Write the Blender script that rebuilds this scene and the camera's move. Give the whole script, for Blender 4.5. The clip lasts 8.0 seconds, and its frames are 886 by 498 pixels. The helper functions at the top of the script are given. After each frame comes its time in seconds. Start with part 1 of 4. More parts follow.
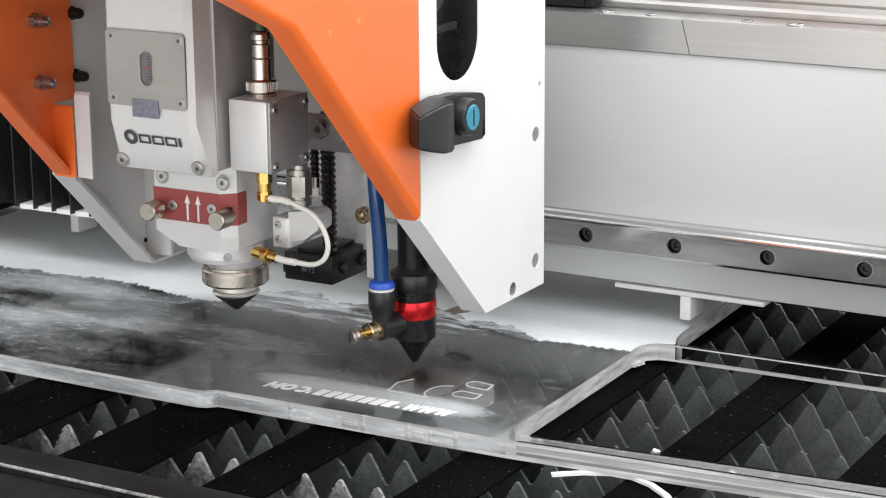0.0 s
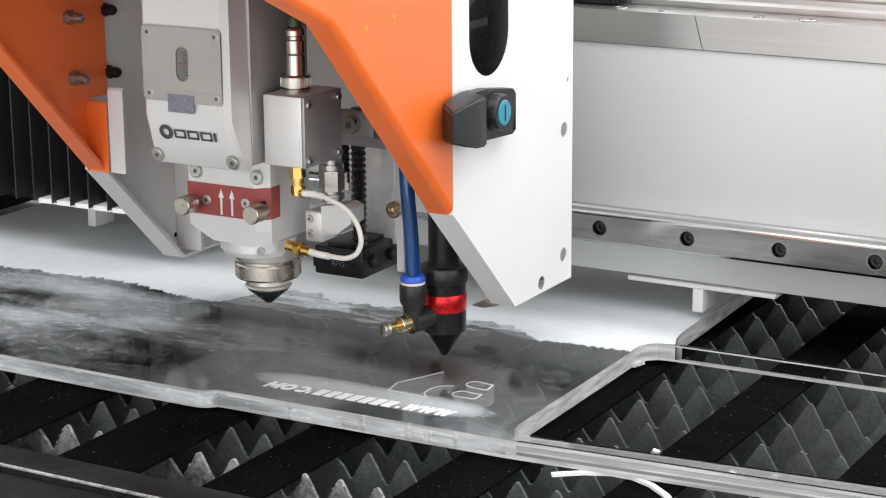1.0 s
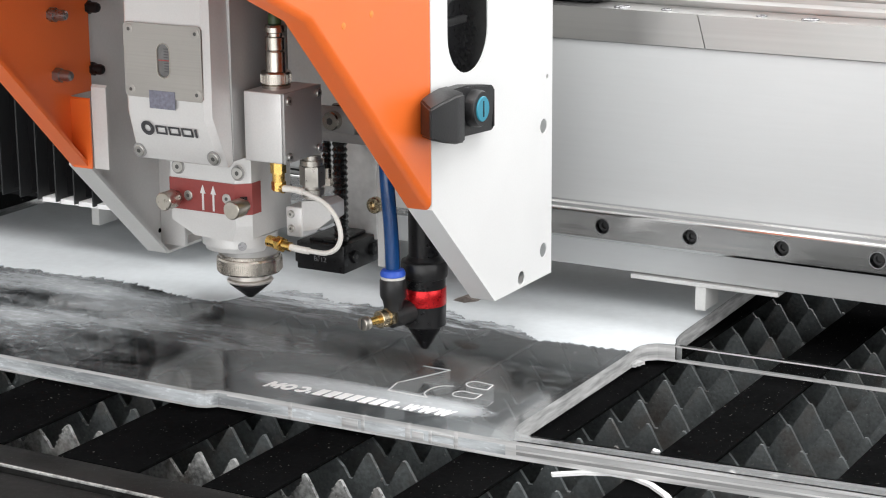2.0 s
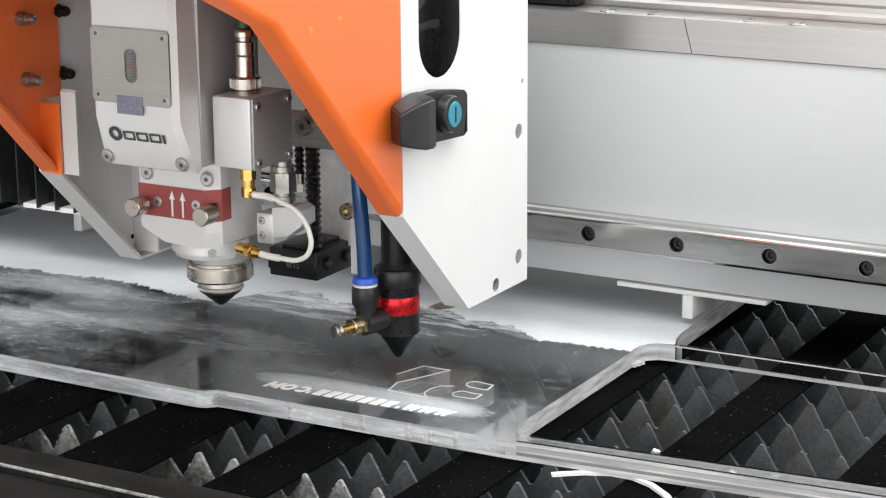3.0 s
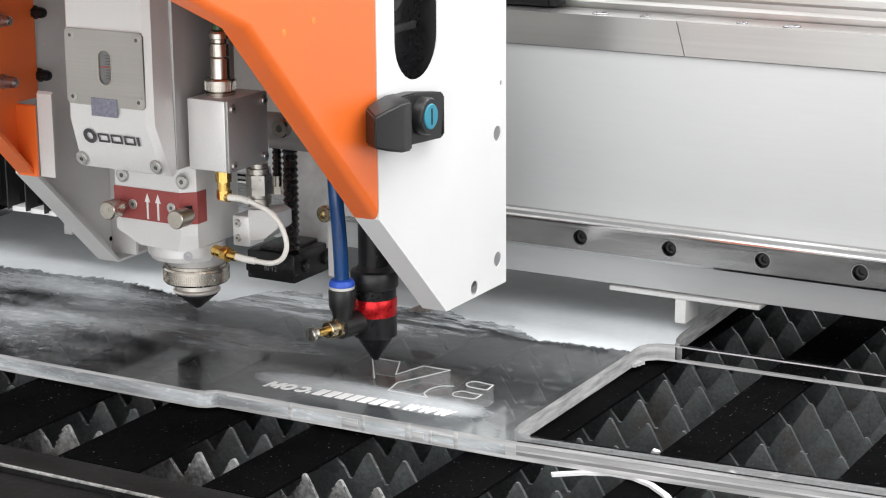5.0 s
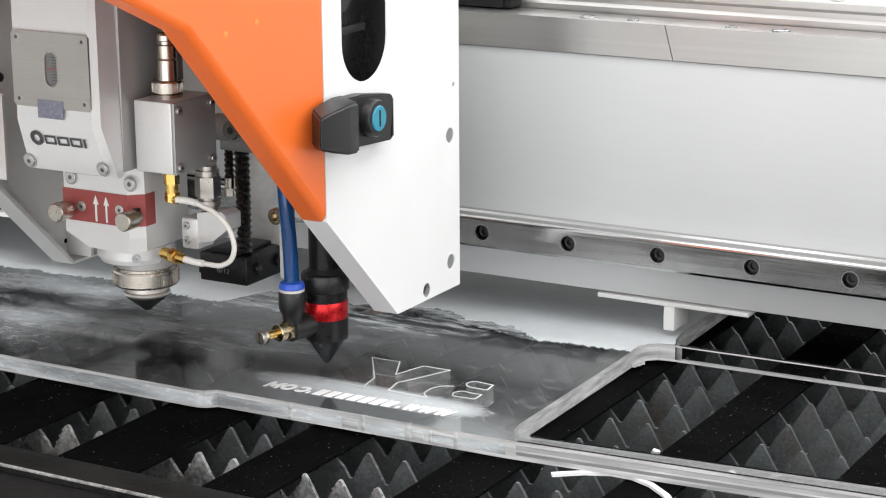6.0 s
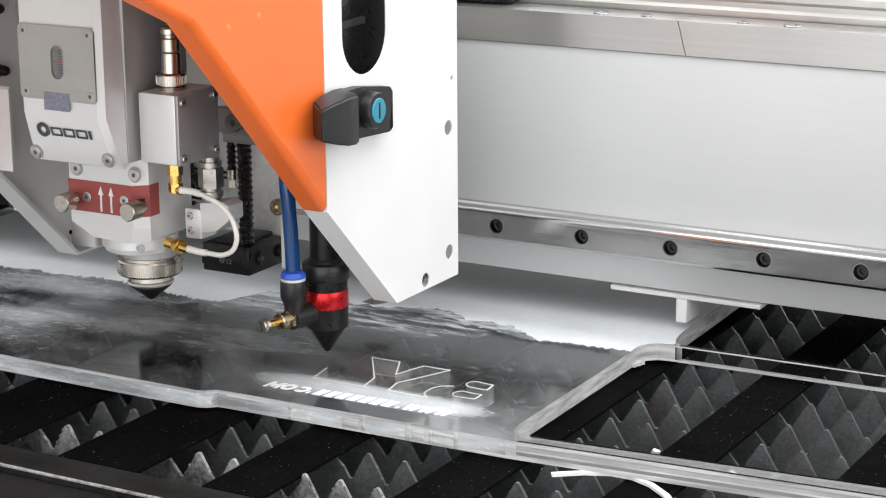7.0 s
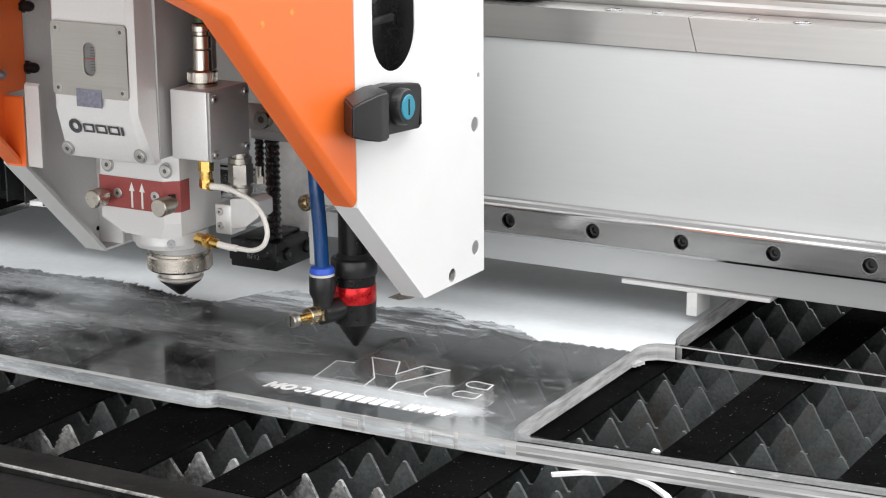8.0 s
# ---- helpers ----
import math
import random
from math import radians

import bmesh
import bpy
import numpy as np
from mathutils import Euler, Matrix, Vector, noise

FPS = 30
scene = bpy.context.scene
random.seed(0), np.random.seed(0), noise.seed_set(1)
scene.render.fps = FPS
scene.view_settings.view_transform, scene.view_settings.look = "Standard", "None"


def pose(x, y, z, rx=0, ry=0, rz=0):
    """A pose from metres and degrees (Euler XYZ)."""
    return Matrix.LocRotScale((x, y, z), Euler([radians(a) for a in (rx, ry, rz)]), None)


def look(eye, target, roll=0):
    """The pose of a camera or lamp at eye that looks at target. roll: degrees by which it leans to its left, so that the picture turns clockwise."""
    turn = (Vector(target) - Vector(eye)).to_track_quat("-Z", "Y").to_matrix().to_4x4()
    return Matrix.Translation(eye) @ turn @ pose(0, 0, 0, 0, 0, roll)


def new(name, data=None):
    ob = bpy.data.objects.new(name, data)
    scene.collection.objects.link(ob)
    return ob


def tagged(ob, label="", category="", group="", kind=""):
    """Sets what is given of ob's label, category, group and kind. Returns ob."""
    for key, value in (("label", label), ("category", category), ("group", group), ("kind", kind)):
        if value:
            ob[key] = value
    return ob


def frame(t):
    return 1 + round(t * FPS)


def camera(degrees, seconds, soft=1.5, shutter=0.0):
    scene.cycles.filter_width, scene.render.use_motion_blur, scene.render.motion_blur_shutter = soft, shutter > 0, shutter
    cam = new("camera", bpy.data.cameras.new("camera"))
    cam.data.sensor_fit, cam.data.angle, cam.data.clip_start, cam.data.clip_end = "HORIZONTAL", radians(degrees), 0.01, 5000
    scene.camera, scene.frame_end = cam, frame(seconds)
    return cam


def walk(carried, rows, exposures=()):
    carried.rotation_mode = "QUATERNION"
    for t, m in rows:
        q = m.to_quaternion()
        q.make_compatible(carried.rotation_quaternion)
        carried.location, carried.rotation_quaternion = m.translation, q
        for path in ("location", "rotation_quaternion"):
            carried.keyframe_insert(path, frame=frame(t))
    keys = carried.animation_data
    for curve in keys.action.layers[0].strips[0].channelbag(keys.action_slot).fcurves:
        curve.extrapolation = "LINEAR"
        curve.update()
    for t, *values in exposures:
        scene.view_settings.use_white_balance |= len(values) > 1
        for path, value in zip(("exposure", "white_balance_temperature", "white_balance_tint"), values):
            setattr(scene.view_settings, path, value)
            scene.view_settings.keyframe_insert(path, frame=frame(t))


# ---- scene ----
# A static camera before a laser cutting machine. x runs along the gantry, y away from the viewer,
# z is up; z = 0 is the top of the acrylic sheet and (0, 0) the cut point at the start. Lengths in mm are scaled by MM.
MM = 0.001
cam = camera(24.13, 8.0, soft=1.1)
EYE = Vector((0.5609, -0.9524, 0.3616))
RIGHT = Vector((0.87038, 0.49232, -0.00748))
UP = Vector((-0.11723, 0.22197, 0.96798))
AHEAD = Vector((-0.47821, 0.84164, -0.25091))
view = Matrix.Translation(EYE) @ Matrix((RIGHT, UP, -AHEAD)).transposed().to_4x4()
walk(cam, [(0, view), (8, view)])

# ---------------------------------------------------------------- light
world = bpy.data.worlds.new("world")
scene.world = world
world.use_nodes = True
world.node_tree.nodes["Background"].inputs[0].default_value = (0.9, 0.95, 1.0, 1)
world.node_tree.nodes["Background"].inputs[1].default_value = 0.6
scene.view_settings.exposure = 0.18


def area_lamp(name, eye, target, sx, sy, watts, colour=(1, 1, 1)):
    data = bpy.data.lights.new(name, "AREA")
    data.shape, data.size, data.size_y, data.energy, data.color = "RECTANGLE", sx, sy, watts, colour
    ob = new(name, data)
    ob.matrix_world = look(eye, target)
    return ob


# two unseen side lamps, added to brighten the right and front faces
area_lamp("added_east_lamp", (3.9, -0.8, 1.05), (0.0, -0.8, 1.05), 2.8, 1.9, 49, (1.0, 0.99, 0.97))
area_lamp("added_south_lamp", (1.1, -3.9, 0.55), (1.1, 0.0, 0.55), 4.4, 2.1, 62, (1.0, 0.99, 0.98))
# rows of unseen overhead lamps, added before, over and behind the machine
for row_y, deep, watts in ((-0.85, 1.0, 50), (0.6, 0.3, 32), (2.0, 0.35, 40), (3.2, 0.35, 42)):
    area_lamp("added_overhead_lamp", (0.0, row_y, 2.12), (0.0, row_y, 0), 3.4, deep, watts)


# ---------------------------------------------------------------- materials
def nodes_of(name):
    m = bpy.data.materials.new(name)
    m.use_nodes = True
    t = m.node_tree
    return m, t, t.nodes, t.links, t.nodes["Principled BSDF"]


def surface(name, colour, rough=0.5, metal=0.0, var=0.12, grain=400.0, stretch=(1, 1, 1), bump=0.05, coarse=25.0,
            spots=0.0, coat=0.0, haze=0.03, spec=0.5, fleck=420, rust=0.0, rare=0.64):
    """A base colour varied at two scales, with fine relief and uneven gloss."""
    m, t, n, k, b = nodes_of(name)
    co = n.new("ShaderNodeTexCoord")
    mp = n.new("ShaderNodeMapping")
    mp.inputs["Scale"].default_value = stretch
    k.new(co.outputs["Object"], mp.inputs[0])
    fine = n.new("ShaderNodeTexNoise")
    fine.inputs["Scale"].default_value, fine.inputs["Detail"].default_value = grain, 5
    wide = n.new("ShaderNodeTexNoise")
    wide.inputs["Scale"].default_value, wide.inputs["Detail"].default_value = coarse, 4
    k.new(mp.outputs[0], fine.inputs[0])
    k.new(co.outputs["Object"], wide.inputs[0])
    add = n.new("ShaderNodeMath")
    add.operation = "ADD"
    k.new(fine.outputs[0], add.inputs[0])
    k.new(wide.outputs[0], add.inputs[1])
    rng = n.new("ShaderNodeMapRange")
    rng.inputs[1].default_value, rng.inputs[2].default_value = 0.7, 1.3
    rng.inputs[3].default_value, rng.inputs[4].default_value = 1 - var, 1 + var
    k.new(add.outputs[0], rng.inputs[0])
    mul = n.new("ShaderNodeMix")
    mul.data_type, mul.blend_type = "RGBA", "MULTIPLY"
    mul.inputs[0].default_value = 1
    mul.inputs[6].default_value = (*colour, 1)
    k.new(rng.outputs[0], mul.inputs[7])
    out = mul.outputs[2]
    if rust:
        ru = n.new("ShaderNodeTexNoise")
        ru.inputs["Scale"].default_value, ru.inputs["Detail"].default_value = 48, 6
        k.new(co.outputs["Object"], ru.inputs[0])
        rg = n.new("ShaderNodeMapRange")
        rg.inputs[1].default_value, rg.inputs[2].default_value, rg.inputs[4].default_value = 0.5, 0.72, rust
        k.new(ru.outputs[0], rg.inputs[0])
        mr = n.new("ShaderNodeMix")
        mr.data_type = "RGBA"
        mr.inputs[7].default_value = (0.1, 0.062, 0.042, 1)
        k.new(rg.outputs[0], mr.inputs[0])
        k.new(out, mr.inputs[6])
        out = mr.outputs[2]
    if spots:
        sp = n.new("ShaderNodeTexNoise")
        sp.inputs["Scale"].default_value, sp.inputs["Detail"].default_value = fleck, 4
        k.new(co.outputs["Object"], sp.inputs[0])
        ramp = n.new("ShaderNodeMapRange")
        ramp.inputs[1].default_value, ramp.inputs[2].default_value = rare, rare + 0.08
        ramp.inputs[4].default_value = spots
        k.new(sp.outputs[0], ramp.inputs[0])
        mx = n.new("ShaderNodeMix")
        mx.data_type = "RGBA"
        mx.inputs[7].default_value = (0.42, 0.41, 0.39, 1)
        k.new(ramp.outputs[0], mx.inputs[0])
        k.new(out, mx.inputs[6])
        out = mx.outputs[2]
    k.new(out, b.inputs["Base Color"])
    rr = n.new("ShaderNodeMapRange")
    rr.inputs[1].default_value, rr.inputs[2].default_value = 0.7, 1.3
    rr.inputs[3].default_value, rr.inputs[4].default_value = max(rough - min(0.08, 0.02 + var * 0.6), 0.03), min(rough + min(0.08, 0.02 + var * 0.6), 1)
    k.new(add.outputs[0], rr.inputs[0])
    k.new(rr.outputs[0], b.inputs["Roughness"])
    b.inputs["Metallic"].default_value = metal
    b.inputs["Coat Weight"].default_value = coat
    b.inputs["Coat Roughness"].default_value = haze
    b.inputs["Specular IOR Level"].default_value = spec
    bp = n.new("ShaderNodeBump")
    bp.inputs["Strength"].default_value, bp.inputs["Distance"].default_value = bump, 0.0006
    k.new(fine.outputs[0], bp.inputs["Height"])
    k.new(bp.outputs[0], b.inputs["Normal"])
    return m


M_WHITE = surface("white_powder_coat", (0.82, 0.82, 0.82), 0.42, var=0.02, grain=900, bump=0.06)
M_PALE = surface("pale_paint_and_shaded_white", (0.7, 0.7, 0.69), 0.5, var=0.04, grain=700, bump=0.05)
M_ORANGE = surface("orange_powder_coat", (0.88, 0.165, 0.026), 0.4, var=0.03, grain=900, bump=0.06, coat=0.45, haze=0.35)
M_ALU = surface("anodised_aluminium", (0.5, 0.51, 0.515), 0.46, 0.0, 0.02, 260, (0.1, 1, 2), 0.02, 14, spec=0.35)
M_STEEL = surface("ground_steel", (0.5, 0.5, 0.495), 0.14, 1.0, 0.2, 520, (0.02, 1, 2), 0.02, 6)
M_STRIP = surface("stainless_strip", (0.5, 0.495, 0.485), 0.34, 1.0, 0.07, 220, (0.02, 1, 2), 0.04, 9)
M_PLATE = surface("brushed_steel_plate", (0.43, 0.41, 0.385), 0.34, 0.95, 0.06, 350, (0.05, 1, 3), 0.06)
M_HEAD = surface("satin_anodised_silver", (0.66, 0.655, 0.65), 0.36, 0.35, 0.04, 900, bump=0.04)
M_HEADDARK = surface("grey_anodised_housing", (0.36, 0.355, 0.35), 0.4, 0.4, 0.06, 800, bump=0.04)
M_GREY = surface("grey_back_plate", (0.56, 0.555, 0.54), 0.45, 0.2, 0.06, 600)
M_RED = surface("dark_red_anodised", (0.3, 0.06, 0.055), 0.42, 0.2, 0.08, 500)
M_REDRING = surface("bright_red_anodised", (0.52, 0.012, 0.016), 0.28, 0.65, 0.03, 500)
M_BLACK = surface("black_anodised", (0.009, 0.009, 0.01), 0.32, 0.0, 0.2, 500, bump=0.05, spec=0.3)
M_PLASTIC = surface("black_textured_plastic", (0.014, 0.014, 0.015), 0.4, 0.0, 0.25, 900, bump=0.14, spec=0.45)
M_RUBBER = surface("black_bellows_cloth", (0.006, 0.006, 0.007), 0.75, 0.0, 0.25, 700, bump=0.2, spec=0.2)
M_RIB = surface("dark_grey_rib_plastic", (0.017, 0.018, 0.019), 0.45, 0.0, 0.2, 500)
M_CYAN = surface("turquoise_plastic", (0.035, 0.27, 0.38), 0.4, 0.0, 0.05, 700)
M_BLUETUBE = surface("blue_polyurethane_tube", (0.004, 0.055, 0.2), 0.1, 0.0, 0.1, 300, coat=0.15)
M_BLUE = surface("blue_plastic_collar", (0.03, 0.11, 0.62), 0.4, 0.0, 0.05, 500)
M_CHROME = surface("nickel_plated_brass", (0.52, 0.48, 0.43), 0.24, 1.0, 0.03, 300)
M_BRASS = surface("gilt_brass", (0.75, 0.49, 0.15), 0.25, 1.0, 0.1, 300)
M_BRASSY = surface("worn_plated_brass", (0.55, 0.46, 0.32), 0.25, 1.0, 0.12, 400)
M_GALV = surface("bright_zinc_plate", (0.74, 0.74, 0.73), 0.36, 0.35, 0.2, 120, bump=0.06, coarse=50)
M_THREAD = surface("oiled_black_steel", (0.012, 0.012, 0.013), 0.26, 0.0, 0.2, 500, spec=0.9)
M_NICKEL = surface("dull_nickel", (0.42, 0.4, 0.37), 0.33, 1.0, 0.08, 400)
M_SEAT = surface("satin_nickel", (0.74, 0.7, 0.66), 0.34, 0.75, 0.05, 500)
M_BOLT = surface("dark_steel_bolt", (0.32, 0.32, 0.33), 0.3, 0.9, 0.15, 500)
M_CABLE = surface("white_cable_sheath", (0.74, 0.72, 0.68), 0.5, 0.0, 0.08, 700, bump=0.1)
M_PRINT = surface("dark_grey_print", (0.05, 0.05, 0.055), 0.5, 0.0, 0.1, 800)
M_TAPE = surface("grey_blue_tape", (0.19, 0.195, 0.25), 0.6, 0.0, 0.35, 500, bump=0.2)
M_SLAT = surface("weathered_steel_slat", (0.098, 0.108, 0.11), 0.4, 0.2, 0.4, 500, bump=0.4, coarse=34, spots=0.5, fleck=560, rust=0.35, rare=0.68)
M_BAR = surface("black_painted_bar", (0.0045, 0.0046, 0.0048), 0.6, 0.0, 0.3, 350, bump=0.1, spots=0.6, spec=0.0, fleck=560, rare=0.69)
M_MATT = surface("matt_black", (0.006, 0.006, 0.006), 0.9, 0.0, 0.2, 300, spec=0.0)
M_WORN = surface("scraped_bare_steel", (0.42, 0.42, 0.41), 0.5, 0.4, 0.6, 500, bump=0.4, coarse=90)
M_TRAY = surface("sooty_tray", (0.006, 0.006, 0.006), 0.8, 0.0, 0.3, 200, spec=0.1)
M_FILM = surface("white_protective_film", (0.63, 0.66, 0.68), 0.5, 0.0, 0.06, 150, bump=0.12, coarse=22)
M_WALL = surface("white_wall_paint", (0.82, 0.82, 0.82), 0.8, 0.0, 0.03, 60)
M_FLOOR = surface("grey_floor_paint", (0.68, 0.68, 0.67), 0.5, 0.0, 0.05, 40)
M_DIMPLE = surface("pale_scuffed_orange", (0.85, 0.27, 0.06), 0.5, 0.0, 0.2, 700)
M_SIGHT = surface("dark_sight_glass", (0.16, 0.16, 0.16), 0.15, 0.0, 0.1, 400)
M_GREEN = surface("green_rubber", (0.03, 0.06, 0.02), 0.5, 0.0, 0.1, 400)
M_SCREW = surface("bright_steel_screw", (0.5, 0.49, 0.47), 0.34, 0.9, 0.1, 500)
M_SLATDUST = surface("dust_covered_slat", (0.29, 0.295, 0.29), 0.5, 0.1, 0.7, 420, bump=0.5, coarse=60, spots=0.95, fleck=330, rust=0.5)
M_DROSS = surface("pale_resolidified_dross", (0.17, 0.17, 0.165), 0.45, 0.2, 0.4, 900, bump=0.3)
M_LEDGE = surface("dusty_black_ledge", (0.012, 0.0118, 0.0116), 0.5, 0.0, 0.6, 200, bump=0.35, spots=0.5, fleck=1300, spec=0.15, rare=0.67)
M_BOLTBLACK = surface("black_oxide_bolt", (0.05, 0.05, 0.052), 0.3, 0.6, 0.2, 500)
M_SOCKET = surface("shaded_screw_socket", (0.1, 0.098, 0.095), 0.4, 0.5, 0.2, 500)
M_KNOB = surface("satin_steel_knob", (0.48, 0.45, 0.4), 0.33, 1.0, 0.08, 500)
M_FOOT = surface("scuffed_brown_steel", (0.22, 0.19, 0.17), 0.5, 0.4, 0.3, 400)
M_OFFCUT = surface("white_offcut_curl", (0.85, 0.85, 0.85), 0.4, 0.0, 0.04, 300)


def acrylic_edge():
    m, t, n, k, b = nodes_of("frosted_acrylic_edge")
    co = n.new("ShaderNodeTexCoord")
    mp = n.new("ShaderNodeMapping")
    mp.inputs["Scale"].default_value = (0.15, 0.4, 3)
    k.new(co.outputs["Object"], mp.inputs[0])
    ns = n.new("ShaderNodeTexNoise")
    ns.inputs["Scale"].default_value, ns.inputs["Detail"].default_value = 120, 4
    k.new(mp.outputs[0], ns.inputs[0])
    rp = n.new("ShaderNodeMapRange")
    rp.inputs[1].default_value, rp.inputs[2].default_value = 0.3, 0.7
    rp.inputs[3].default_value, rp.inputs[4].default_value = 0.36, 0.84
    k.new(ns.outputs[0], rp.inputs[0])
    cb = n.new("ShaderNodeCombineColor")
    for i in range(3):
        k.new(rp.outputs[0], cb.inputs[i])
    k.new(cb.outputs[0], b.inputs["Base Color"])
    b.inputs["Roughness"].default_value = 0.25
    tr = n.new("ShaderNodeBsdfTransparent")
    mx = n.new("ShaderNodeMixShader")
    mx.inputs[0].default_value = 0.86
    k.new(tr.outputs[0], mx.inputs[1])
    k.new(b.outputs[0], mx.inputs[2])
    k.new(mx.outputs[0], n["Material Output"].inputs[0])
    return m


def patch(n, k, co, cx, cy, rx, ry, top, inner=0.0, power=3, speckle=None):
    """A soft-edged oblong deposit, centred at (cx, cy) metres; speckle breaks it up."""
    mo = n.new("ShaderNodeMapping")
    mo.inputs["Location"].default_value = (-cx, -cy, 0)
    k.new(co.outputs["Object"], mo.inputs[0])
    sc = n.new("ShaderNodeVectorMath")
    sc.operation = "MULTIPLY"
    sc.inputs[1].default_value = (1 / rx, 1 / ry, 0)
    k.new(mo.outputs[0], sc.inputs[0])
    sq = n.new("ShaderNodeVectorMath")
    sq.operation = "MULTIPLY"
    k.new(sc.outputs[0], sq.inputs[0])
    k.new(sc.outputs[0], sq.inputs[1])
    sx = n.new("ShaderNodeSeparateXYZ")
    k.new(sq.outputs[0], sx.inputs[0])
    xp = n.new("ShaderNodeMath")
    xp.operation = "POWER"
    xp.inputs[1].default_value = power
    k.new(sx.outputs[0], xp.inputs[0])
    sm = n.new("ShaderNodeMath")
    sm.operation = "ADD"
    k.new(xp.outputs[0], sm.inputs[0])
    k.new(sx.outputs[1], sm.inputs[1])
    rg = n.new("ShaderNodeMapRange")
    rg.interpolation_type = "SMOOTHSTEP"
    rg.inputs[1].default_value, rg.inputs[2].default_value = 1.25, inner
    rg.inputs[3].default_value, rg.inputs[4].default_value = 0.0, top
    k.new(sm.outputs[0], rg.inputs[0])
    if speckle is None:
        return rg.outputs[0]
    mu = n.new("ShaderNodeMath")
    mu.operation = "MULTIPLY"
    k.new(rg.outputs[0], mu.inputs[0])
    k.new(speckle, mu.inputs[1])
    return mu.outputs[0]


def ranged(n, k, out, a, b, c, d):
    r = n.new("ShaderNodeMapRange")
    for i, v in enumerate((a, b, c, d)):
        r.inputs[i + 1].default_value = v
    k.new(out, r.inputs[0])
    return r.outputs[0]


def summed(n, k, outs):
    total = outs[0]
    for o in outs[1:]:
        a = n.new("ShaderNodeMath")
        a.operation, a.use_clamp = "ADD", True
        k.new(total, a.inputs[0])
        k.new(o, a.inputs[1])
        total = a.outputs[0]
    return total


def wiped(n, k, co, scale, stretch, turn, detail=8, rough=0.68):
    """Noise drawn out along a wiping direction."""
    mp = n.new("ShaderNodeMapping")
    mp.inputs["Scale"].default_value = (stretch, 1, 1)
    mp.inputs["Rotation"].default_value = (0, 0, radians(turn))
    k.new(co.outputs["Object"], mp.inputs[0])
    ns = n.new("ShaderNodeTexNoise")
    ns.inputs["Scale"].default_value, ns.inputs["Detail"].default_value, ns.inputs["Roughness"].default_value = scale, detail, rough
    k.new(mp.outputs[0], ns.inputs[0])
    return ns.outputs[0]


def dusty(name, tint, gloss_on, build):
    """Clear acrylic: see-through, mixed with white where build() says, and glossy by its angle."""
    m, t, n, k, b = nodes_of(name)
    co = n.new("ShaderNodeTexCoord")
    amount = build(n, k, co)
    clear = n.new("ShaderNodeBsdfTransparent")
    clear.inputs[0].default_value = (*tint, 1)
    dust = n.new("ShaderNodeBsdfDiffuse")
    dust.inputs[0].default_value = (0.76, 0.8, 0.83, 1)
    body = n.new("ShaderNodeMixShader")
    k.new(amount, body.inputs[0])
    k.new(clear.outputs[0], body.inputs[1])
    k.new(dust.outputs[0], body.inputs[2])
    out = body.outputs[0]
    if gloss_on:
        gloss = n.new("ShaderNodeBsdfGlossy")
        gloss.inputs["Roughness"].default_value = 0.09
        fr = n.new("ShaderNodeFresnel")
        fr.inputs[0].default_value = 1.49
        mx = n.new("ShaderNodeMixShader")
        bare = ranged(n, k, amount, 0.0, 0.3, 0.5, 0.15)
        cut = n.new("ShaderNodeMath")
        cut.operation = "MULTIPLY"
        k.new(fr.outputs[0], cut.inputs[0])
        k.new(bare, cut.inputs[1])
        k.new(cut.outputs[0], mx.inputs[0])
        k.new(out, mx.inputs[1])
        k.new(gloss.outputs[0], mx.inputs[2])
        out = mx.outputs[0]
    k.new(out, n["Material Output"].inputs[0])
    return m


def top_whitening(n, k, co):
    worn = patch(n, k, co, -0.37, 0.1, 0.36, 5.0, 1.0, 0.3, 3)
    fine = ranged(n, k, wiped(n, k, co, 190, 0.3, 6, 6, 0.6), 0.48, 0.7, 0.0, 0.08)
    broad = ranged(n, k, wiped(n, k, co, 22, 0.4, -8, 5, 0.56), 0.4, 0.68, 0.0, 0.24)
    specks = ranged(n, k, wiped(n, k, co, 420, 0.8, 4, 2), 0.7, 0.8, 0.0, 0.4)
    both = summed(n, k, [fine, broad, specks])
    mu = n.new("ShaderNodeMath")
    mu.operation = "MULTIPLY"
    k.new(worn, mu.inputs[0])
    k.new(both, mu.inputs[1])
    # a paler, streaky patch towards the left
    milky = patch(n, k, co, -0.23, 0.04, 0.2, 0.09, 0.24, 0.0, 1, ranged(n, k, wiped(n, k, co, 24, 0.35, -6, 7, 0.6), 0.38, 0.64, 0.1, 1.0))
    smear = patch(n, k, co, -0.10, 0.104, 0.1, 0.034, 0.55, 0.2, 2, ranged(n, k, wiped(n, k, co, 90, 0.25, 10, 6), 0.45, 0.62, 0.0, 1.0))
    halo = patch(n, k, co, -0.010, -0.034, 0.078, 0.0155, 0.66, 0.0, 2)
    # slightly paler patches at the right and the front right corner
    haze = patch(n, k, co, 0.035, 0.03, 0.06, 0.12, 0.01)
    corner = patch(n, k, co, 0.075, -0.03, 0.045, 0.055, 0.07, 0.0, 1)
    hair = ranged(n, k, wiped(n, k, co, 620, 0.12, 5, 5, 0.65), 0.54, 0.72, 0.0, 0.17)
    scuff = ranged(n, k, wiped(n, k, co, 150, 0.75, -12, 8, 0.7), 0.52, 0.78, 0.0, 0.26)
    grain = ranged(n, k, wiped(n, k, co, 900, 0.9, 0, 3, 0.6), 0.56, 0.72, 0.0, 0.1)
    return summed(n, k, [grain, mu.outputs[0], milky, smear, halo, haze, corner, hair, scuff])


